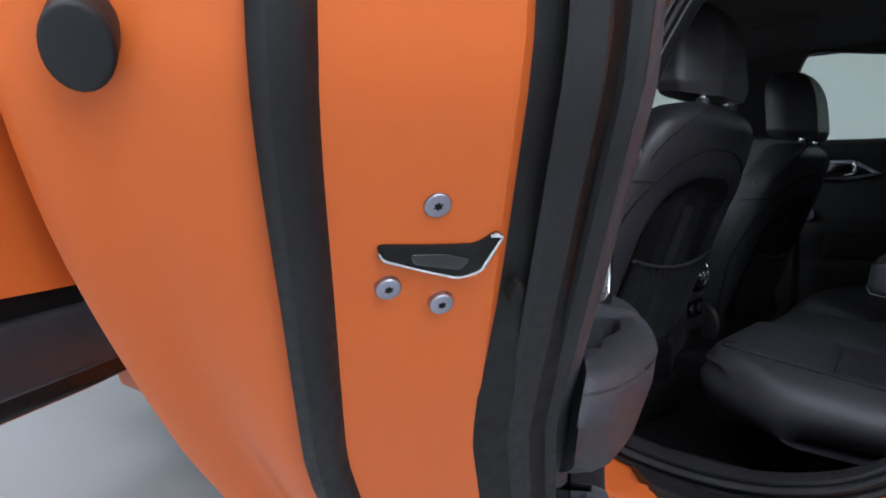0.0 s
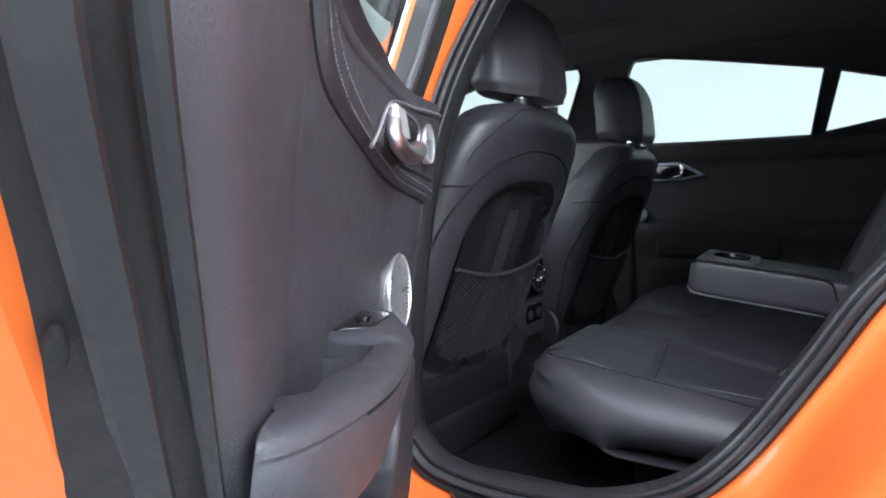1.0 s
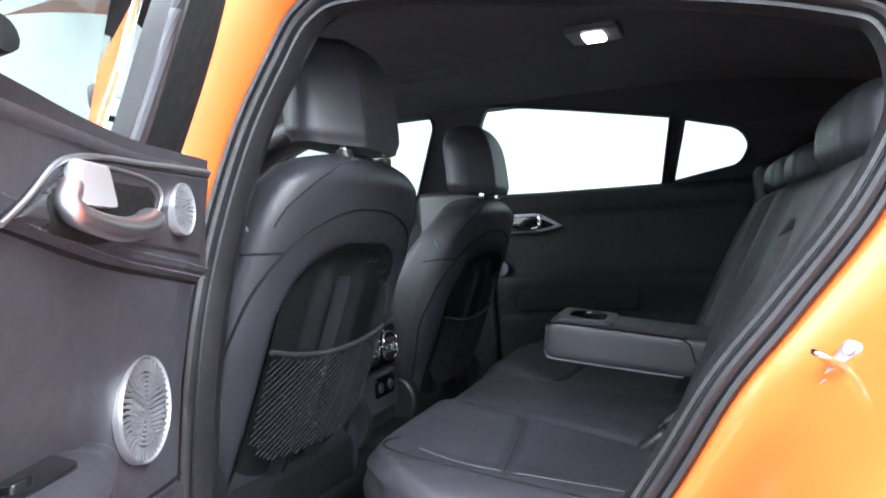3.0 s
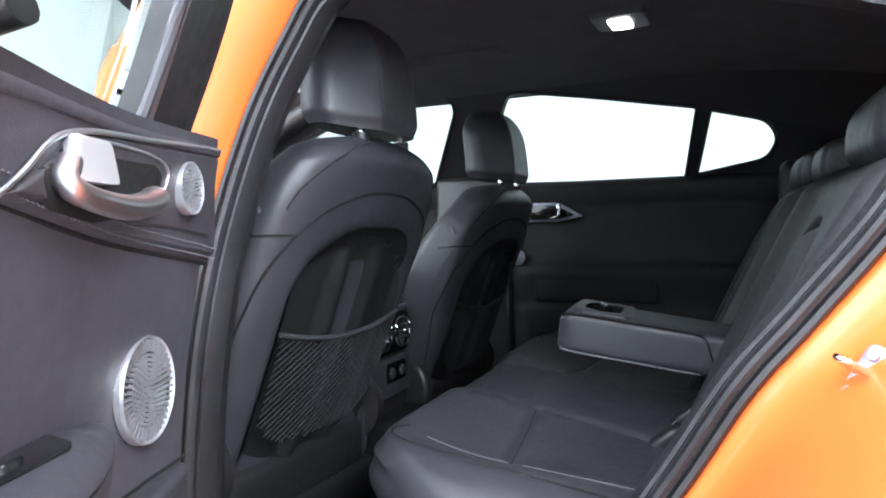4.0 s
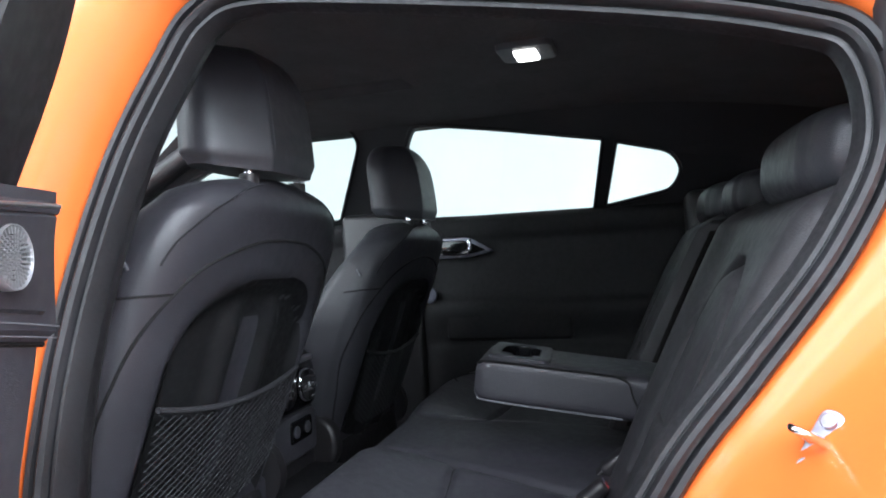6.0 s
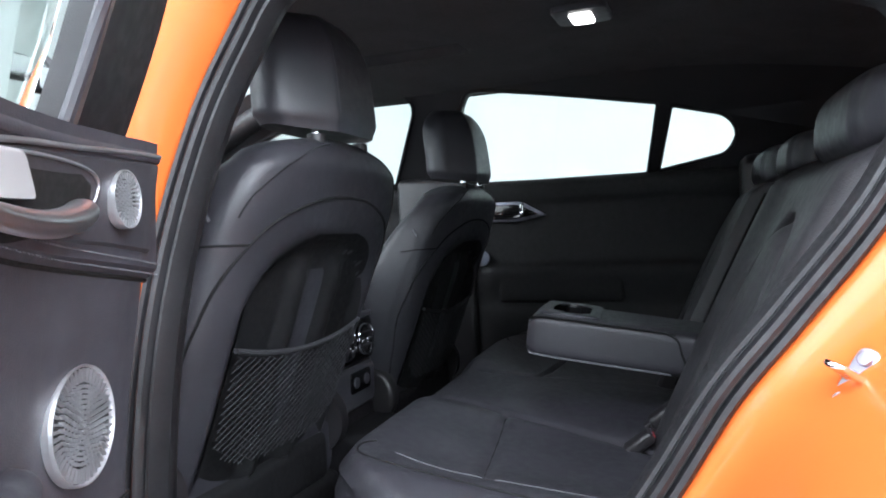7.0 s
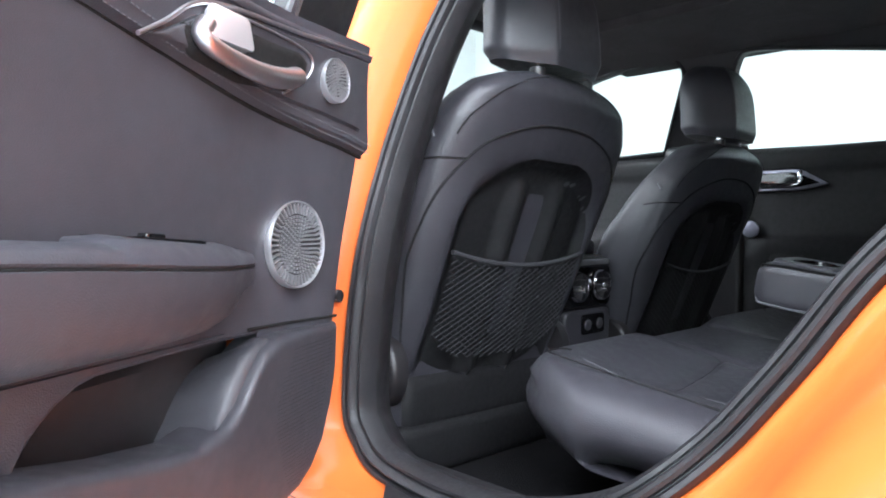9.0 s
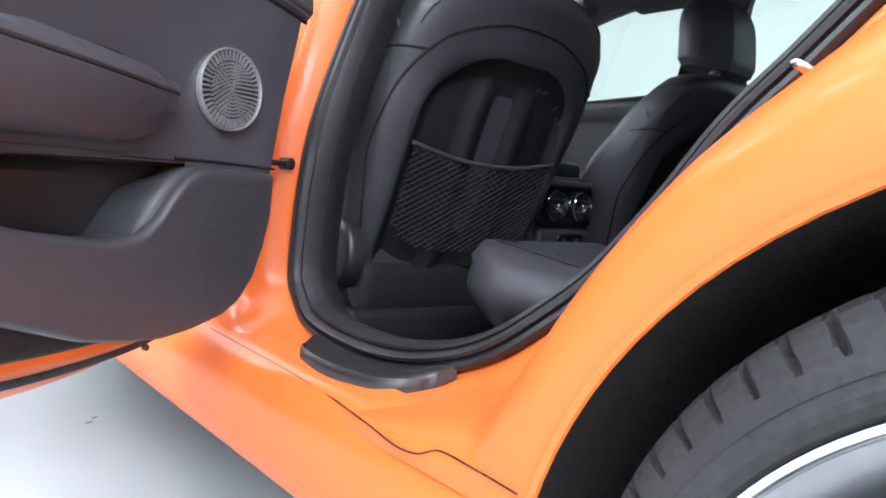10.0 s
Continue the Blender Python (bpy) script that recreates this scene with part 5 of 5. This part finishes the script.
def side_back(edge):
    """The cushion's front corners are rounded in plan."""
    return 0.17 * max(0.0, (edge - 0.62) / 0.38) ** 2.6


rows = []
NX = 230
for i in range(NX + 1):
    x = -0.625 + 1.25 * i / NX
    edge = abs(x) / 0.625
    drop = side_drop(edge)
    back = side_back(edge)
    low = min(0.375 + 0.040 * smoothstep(0.5, 0.95, edge), 0.478 - drop)
    ring = [Vector((x, -0.26 - back, low + 0.002))]
    for k in range(14):
        f = k / 13
        z = low + (0.503 - drop - low) * f
        tuck = 0.088 - 0.072 * smoothstep(0.45, 0.9, edge)
        y = -0.010 - tuck + tuck * math.sin(math.pi * 0.5 * min(1.0, 0.12 + 1.15 * f)) - 0.012 * max(0, f - 0.75) * 4
        ring.append(Vector((x, y - back, z)))
    y0 = ring[-1].y
    for k in range(1, 90):
        f = k / 89
        y = -0.013 - 0.50 * f
        zz = cushion_z(x, y) - 0.030 * (1 - smoothstep(0, 0.09, f)) ** 2
        ring.append(Vector((x, y - back, zz - drop)))
    rows.append(ring)
for sx in (-1, 1):
    edge_row = rows[0] if sx < 0 else rows[-1]
    for x, z in ((0.629, 0.445), (0.627, 0.430), (0.618, 0.417), (0.59, 0.411), (0.50, 0.410)):
        row = [Vector((sx * x, p.y, min(z, p.z))) for p in edge_row]
        rows = [row] + rows if sx < 0 else rows + [row]
part("bench_base", mesh("bench_base", *block(0, -0.36, 0.345, 1.04, 0.30, 0.11, 0.02)), CARPET, bench)
cushion = mesh("seat_cushion", *loft(rows, closed=False))
bm = bmesh.new()
bm.from_mesh(cushion)
for _ in range(14):
    bmesh.ops.smooth_vert(bm, verts=[v for v in bm.verts if not v.is_boundary and abs(v.co.x) > 0.56 or (not v.is_boundary and abs(v.co.x) > 0.50 and v.co.z < 0.49)], factor=0.5, use_axis_x=True, use_axis_y=True, use_axis_z=True)
for v in bm.verts:
    # the lower front corners are tucked under
    k = smoothstep(0.475, 0.40, v.co.z) * smoothstep(0.40, 0.60, abs(v.co.x)) * smoothstep(-0.42, -0.20, v.co.y)
    v.co += Vector((-0.030 * k * (1 if v.co.x > 0 else -1), -0.022 * k, -0.008 * k))
bm.to_mesh(cushion)
bm.free()
part("seat_cushion", cushion, LEATHER, bench, "black leather seat cushion")


def on_cushion(x, y):
    edge = abs(x) / 0.625
    return Vector((x, y - side_back(edge), cushion_z(x, y) - side_drop(edge) + 0.0008))


for sx in (-1, 1):
    seam = [on_cushion(sx * inboard(-0.07 - 0.38 * k / 40), -0.07 - 0.38 * k / 40) - Vector((0, 0, 0.001)) for k in range(41)]
    part("inner_seam", mesh("inner_seam", *tube(seam, 0.0016, 6)), GROOVE, bench)
    seam = [on_cushion(sx * (0.152 + 0.33 * k / 40), cross_seam(0.152 + 0.33 * k / 40)) - Vector((0, 0, 0.001)) for k in range(41)]
    part("cross_seam", mesh("cross_seam", *tube(seam, 0.0016, 6)), GROOVE, bench)
    ln = [on_cushion(sx * (0.455 + 0.085 * k / 90), -0.10 - 0.36 * k / 90) for k in range(91)]
    part("cushion_piping", mesh("cushion_piping", *tube(ln, 0.0007, 6)), THREAD, bench)
    curl = [on_cushion(sx * x, y) for x, y in [(p.x, p.y) for p in spline([(0.430, -0.066, 0), (0.452, -0.050, 0), (0.485, -0.048, 0), (0.512, -0.062, 0), (0.530, -0.10, 0), (0.545, -0.16, 0), (0.560, -0.26, 0), (0.572, -0.36, 0), (0.58, -0.46, 0)], 60)]]
    part("cushion_seam", mesh("cushion_seam", *tube(curl, 0.0015, 6)), GROOVE, bench)

# backrest in three fields
SIDE_IN, SIDE_OUT = 0.250, 0.485


def arch_at(q, side_in):
    """Height of the arched seam of an outer place, q across."""
    return 0.80 - 0.22 * ((q - 0.5 * (side_in + SIDE_OUT)) / 0.118) ** 2


def backrest_at(x, f):
    """A spot of the backrest's face: x across and f of its height."""
    y = -0.447 - 0.19 * f - 0.02 * f * f
    q = abs(x)
    side_in = SIDE_IN + 0.02 * f
    mid = 0.5 * (side_in + SIDE_OUT)
    arch = arch_at(q, side_in)
    within = smoothstep(side_in - 0.005, side_in + 0.01, q) * smoothstep(SIDE_OUT + 0.005, SIDE_OUT - 0.01, q)
    y += 0.010 * math.exp(-((q - 0.54) / 0.06) ** 2) * smoothstep(1.0, 0.7, f) + 0.020 * math.exp(-((q - 0.195) / 0.045) ** 2)
    groove = 0.013 * (math.exp(-((q - side_in) / 0.007) ** 2) + math.exp(-((q - SIDE_OUT) / 0.007) ** 2)) * smoothstep(0.12, 0.18, f) * smoothstep(0.66, 0.56, f)
    groove += 0.013 * math.exp(-((f - arch) / 0.016) ** 2) * within
    groove += 0.008 * math.exp(-((f - 0.36) / 0.012) ** 2) * within
    y += 0.010 * math.exp(-((q - mid) / 0.075) ** 2) * smoothstep(arch, arch - 0.06, f) - groove
    # cavity that the folded armrest leaves
    y -= 0.12 * smoothstep(0.150, 0.138, abs(x - 0.01)) * smoothstep(0.955, 0.925, f)
    if f > 0.9:
        y -= 0.06 * ((f - 0.9) / 0.1) ** 2
    edge = max(0, (q / 0.62 - 0.9) / 0.1)
    return Vector((x, y - 0.09 * edge ** 2, 0.46 + 0.445 * f))


rows = []
for i in range(221):
    ring = [backrest_at(-0.62 + 1.24 * i / 220, k / 89) for k in range(90)]
    ring.append(ring[-1] + Vector((0, -0.10, 0.002)))
    rows.append(ring)
part("backrest", mesh("backrest", *loft(rows, closed=False)), LEATHER_SOFT, bench, "black perforated leather backrest")
for sx in (-1, 1):
    xs = [0.264 + 0.220 * k / 30 for k in range(31)]
    line = [backrest_at(sx * 0.258, 0.16 + 0.40 * k / 14) for k in range(14)]
    line += [backrest_at(sx * q, arch_at(q, 0.264)) for q in xs]
    line += [backrest_at(sx * SIDE_OUT, 0.56 - 0.40 * k / 14) for k in range(1, 15)]
    part("backrest_seam", mesh("backrest_seam", *tube([p + Vector((0, 0.0015, 0)) for p in line], 0.0018, 6)), GROOVE, bench)
for cx, w, hh in ((-0.390, 0.168, 0.100), (-0.01, 0.105, 0.080), (0.36, 0.150, 0.092)):
    hr = []
    for k in range(37):
        f = -1 + 2 * k / 36
        e = max(0.0, 1 - abs(f) ** 3.4) ** (1 / 2.3)
        flank = 0.004 * smoothstep(0.58, 0.62, abs(f))
        ring = []
        for q in range(36):
            a = 2 * math.pi * q / 36
            c, t = math.cos(a), math.sin(a)
            y = (0.050 * (0.30 + 0.70 * e) - flank) * math.copysign(abs(c) ** 0.72, c)
            z = hh * 0.5 * (0.42 + 0.58 * e) * math.copysign(abs(t) ** 0.72, t)
            ring.append(Vector((cx + w * f, -0.705 + y - 0.10 * z, 0.878 + hh * 0.5 + z)))
        hr.append(ring)
    part("headrest", mesh("headrest", *loft(hr)), LEATHER, bench, "low black leather headrest")
    for sx in (-0.045, 0.045):
        part("headrest_post", mesh("headrest_post", *tube([(cx + sx, -0.69, 0.86), (cx + sx, -0.695, 0.90)], 0.006, 10)), CHROME, bench)

# added black sheet that darkens the recess behind the folded armrest, as its shade
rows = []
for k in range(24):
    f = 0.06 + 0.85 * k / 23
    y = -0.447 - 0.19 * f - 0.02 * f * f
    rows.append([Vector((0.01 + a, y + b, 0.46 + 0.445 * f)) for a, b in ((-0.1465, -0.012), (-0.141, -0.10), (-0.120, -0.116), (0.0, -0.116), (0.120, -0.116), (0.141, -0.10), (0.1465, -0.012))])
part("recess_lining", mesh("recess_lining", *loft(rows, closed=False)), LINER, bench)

# folded centre armrest with cup holder
lo = []
for k in range(41):
    f = k / 40
    y = 0.138 - 0.32 * f
    e = 0.62 + 0.38 * math.sqrt(max(0, 1 - max(0, 1 - f / 0.10) ** 2))
    lo.append([Vector((p.x, y, p.y)) for p in superring(0, 0.0, 0, 0.100 * (0.86 + 0.14 * e), 0.041 * e, 7, 48)])
verts, faces = loft(lo)


def over_cups(i):
    v = verts[i]
    return v.z > 0.015 and (abs(v.x) / 0.066) ** 3 + (abs(v.y - 0.067) / 0.036) ** 3 < 1


faces = [f for f in faces if not any(over_cups(i) for i in f)]
arm = part("centre_armrest", mesh("centre_armrest", verts, faces), LEATHER, bench, "folded-down leather centre armrest", pose(0.012, -0.352, 0.608, 8.6, 0, 3))
for sx in (-1, 1):
    for sz in (-1, 1):
        line = spline([(sx * 0.070, 0.1392, sz * 0.022), (sx * 0.092, 0.1325, sz * 0.029), (sx * 0.0985, 0.115, sz * 0.034), (sx * 0.0990, 0.0, sz * 0.035), (sx * 0.0990, -0.115, sz * 0.035)], 40)
        part("arm_piping", mesh("arm_piping", *tube(line, 0.0020, 6)), GROOVE if sz > 0 else THREAD, arm)
flap = spline([(-0.1008, -0.095, 0.036), (-0.1010, -0.118, 0.026), (-0.1010, -0.130, 0.0), (-0.1010, -0.150, -0.034)], 24)
part("arm_seam", mesh("arm_seam", *tube(flap, 0.0018, 6)), GROOVE, arm)
rim = [superring(0, 0.067, z, w, d, e, 64) for w, d, e, z in ((0.088, 0.055, 8, 0.034), (0.088, 0.055, 8, 0.0425), (0.0865, 0.0535, 8, 0.0440), (0.0690, 0.0385, 3, 0.0440), (0.0665, 0.0360, 3, 0.0425))]
part("cup_tray", mesh("cup_tray", *loft(rim, cap0=False, cap1=False)), PLASTIC, arm)
well = [superring(0, 0.067, z, w, d, 3, 64) for w, d, z in ((0.0665, 0.0360, 0.0426), (0.0655, 0.0350, 0.030), (0.0640, 0.0335, -0.012), (0.0560, 0.0270, -0.018))]
part("cup_well", mesh("cup_well", *loft(well, cap0=False)), GLOSSBLACK, arm)
for sy in (-1, 1):
    lobe = pad(rounded([(-0.016, -0.012), (0.016, -0.012), (0.005, 0.009), (-0.005, 0.009)], 0.004), -0.03, 0.0, 0.002)
    part("cup_divider", mesh("cup_divider", [Vector((v[0], 0.067 + sy * (0.026 - v[2]), 0.036 + v[1])) for v in lobe[0]], lobe[1]), PLASTIC, arm)

# belt buckles between cushion and backrest
for bx, by, bz in ((-0.215, -0.405, 0.474), (-0.115, -0.435, 0.492)):
    bk = thing("belt_buckle", "black seat belt buckle with a red button on the cushion", "seat belt", pose(bx, by, bz, 52, 0, 10), "seat belt buckles")
    part("body", mesh("body", *block(0, 0, 0, 0.032, 0.020, 0.052, 0.007, 4)), BLACKPLASTIC, bk)
    part("button", mesh("button", *block(0, -0.003, 0.0258, 0.021, 0.005, 0.003, 0.001)), RED, bk, "dull red release button")
    part("tongue_slot", mesh("tongue_slot", *block(0, 0.004, 0.0262, 0.022, 0.003, 0.0015, 0.0004, 1)), STEEL, bk)
    part("strap", mesh("strap", *block(0, 0.004, -0.045, 0.026, 0.004, 0.06, 0.001)), BLACKPLASTIC, bk)

# ---------------------------------------------------------------- centre console with rear vents
con = thing("centre_console", "black centre console with two round chrome-ringed rear air vents", "console", pose(-0.005, 0.205, 0.0))
part("body", mesh("body", *block(0, 0.28, 0.52, 0.21, 0.56, 0.26, 0.02, 4)), BLACKPLASTIC, con)
part("armrest_lid", mesh("armrest_lid", *block(0, 0.20, 0.665, 0.19, 0.34, 0.04, 0.015, 4)), LEATHER, con)
part("chrome_strip", mesh("chrome_strip", *block(0, -0.004, 0.635, 0.17, 0.012, 0.012, 0.003)), SATIN, con)
part("vent_panel", mesh("vent_panel", *pad(rounded([(-0.095, 0.535), (0.095, 0.535), (0.095, 0.628), (-0.095, 0.628)], 0.02), 0.01, -0.008, 0.005)), GLOSSBLACK, con)
for cx in (-0.044, 0.044):
    vent = part("air_vent", mesh("air_vent", *disc(cx, 0.583, 0.030, 0.0, -0.0095, 0.001, 32)), BLACKPLASTIC, con)
    an = annulus(cx, 0.583, 0.0285, 0.0345, 0.006, 0.022, 40)
    part("chrome_ring", mesh("chrome_ring", *[([Vector((v[0], -v[1], v[2])) for v in an[0]], an[1])][0]), CHROME, vent)
    for dz in (-0.014, 0.0, 0.014):
        part("slat", mesh("slat", *block(cx, -0.012, 0.583 + dz, 0.05, 0.012, 0.003, 0.0008, 1)), PLASTIC, vent)
    part("knob", mesh("knob", *block(cx, -0.02, 0.583, 0.010, 0.010, 0.012, 0.003)), CHROME, vent)
part("lower_panel", mesh("lower_panel", *pad(rounded([(-0.085, 0.44), (0.085, 0.44), (0.09, 0.53), (-0.09, 0.53)], 0.02), 0.01, -0.012, 0.008)), PLASTIC, con)
part("socket_panel", mesh("socket_panel", *pad(rounded([(-0.03, 0.475), (0.06, 0.475), (0.06, 0.520), (-0.03, 0.520)], 0.01), 0.0, -0.015, 0.003)), GLOSSBLACK, con)
for cx in (-0.008, 0.038):
    part("socket", mesh("socket", *disc(cx, 0.497, 0.012, -0.01, -0.018, 0.002, 20)), PLASTIC, con)

# ---------------------------------------------------------------- rear wheel


def turned(profile, n=120):
    return loft([[Vector((x, r * math.cos(2 * math.pi * k / n), r * math.sin(2 * math.pi * k / n))) for k in range(n)] for x, r in profile], cap0=False, cap1=False)


TR = 0.330
wheel = part("rear_wheel", mesh("rear_wheel", *turned([(-0.087, 0.263), (-0.086, 0.257), (-0.079, 0.248), (-0.05, 0.234), (0.06, 0.224), (0.09, 0.247)])), ALLOYDARK, car, "grey alloy rear wheel with a bright machined edge", pose(-0.80, -0.872, 0.295))


def tyre_mesh(blocks=72):
    """A tyre whose tread and shoulder are cut into blocks by slanted grooves."""
    prof = [(0.10, 0.247, 0), (0.12, 0.275, 0), (0.115, 0.30, 0), (0.09, TR - 0.006, 0), (0.0, TR, 0.2), (-0.045, TR - 0.001, 1), (-0.062, TR - 0.003, 1), (-0.072, TR - 0.007, 1), (-0.081, TR - 0.0145, 1), (-0.087, TR - 0.022, 0.5),
            (-0.0905, TR - 0.028, 0), (-0.094, 0.294, 0), (-0.0955, 0.2905, 0), (-0.0945, 0.2895, 0), (-0.096, 0.283, 0), (-0.095, 0.278, 0), (-0.091, 0.272, 0), (-0.085, 0.268, 0), (-0.07, 0.255, 0)]
    n = blocks * 12
    rings = []
    for x, r, cut in prof:
        ring = []
        for k in range(n):
            a = 2 * math.pi * k / n
            ph = (k + round((x + 0.08) * 180)) % 12
            long_cut = 1.0 if int(k / 12) % 2 else 0.75
            rr = r - (0.014 * cut * long_cut if ph < 2 else 0.0)
            ring.append(Vector((x, rr * math.cos(a), rr * math.sin(a))))
        rings.append(ring)
    return loft(rings, cap0=False, cap1=False)


part("tyre", mesh("tyre", *tyre_mesh(), smooth=False), TYRE, wheel, "black tyre with shoulder blocks")
part("rim", mesh("rim", *turned([(-0.072, 0.262), (-0.087, 0.2695), (-0.0925, 0.2685), (-0.0930, 0.2645), (-0.0885, 0.2615), (-0.080, 0.262)])), ALLOY, wheel, "bright machined rim edge")
for k in range(5):
    for s in (-1, 1):
        a = radians(72 * k + 14 * s + 20)
        part("spoke", mesh("spoke", *block(-0.066, 0, 0.125, 0.025, 0.032, 0.205, 0.006, 2, Matrix.Rotation(a, 4, "X"))), ALLOYDARK, wheel)
part("hub", mesh("hub", *turned([(-0.03, 0.06), (-0.07, 0.058), (-0.078, 0.045), (-0.080, 0.0005)])), ALLOYDARK, wheel)
part("brake_disc", mesh("brake_disc", *turned([(-0.02, 0.16), (-0.024, 0.16), (-0.024, 0.06)])), STEEL, wheel)
liner = []
for k in range(61):
    a = radians(-25 + 230 * k / 60)
    liner.append([Vector((x, ARCH_Y + r * math.cos(a), ARCH_Z + r * math.sin(a))) for x, r in ((-0.891, ARCH_R + 0.003), (-0.70, ARCH_R - 0.004), (-0.55, ARCH_R - 0.02), (-0.54, 0.02))])
part("wheel_liner", mesh("wheel_liner", *loft(liner, closed=False)), LINER, car)
# ground clearance: the car's underside
part("underbody", mesh("underbody", *block(0, 0.3, 0.215, 1.5, 3.4, 0.04, 0.01)), LINER, car)

# ---------------------------------------------------------------- small marks on the hall floor
for i, (mx, my, ml, ma) in enumerate(((-0.79, 1.00, 0.020, 20), (-0.77, 1.03, 0.016, 35), (-1.02, 0.52, 0.018, 10), (-1.00, 0.50, 0.012, 60), (-0.98, 0.33, 0.030, 130))):
    tagged(part("scuff_mark", mesh("scuff_mark", *block(0, 0, 0.0008, ml, 0.005, 0.0012, 0, 1)), SPECK, None, m=pose(mx, my, GROUND, 0, 0, ma)), "small dark scuff mark on the grey floor", "mark", "scuff marks on the floor")
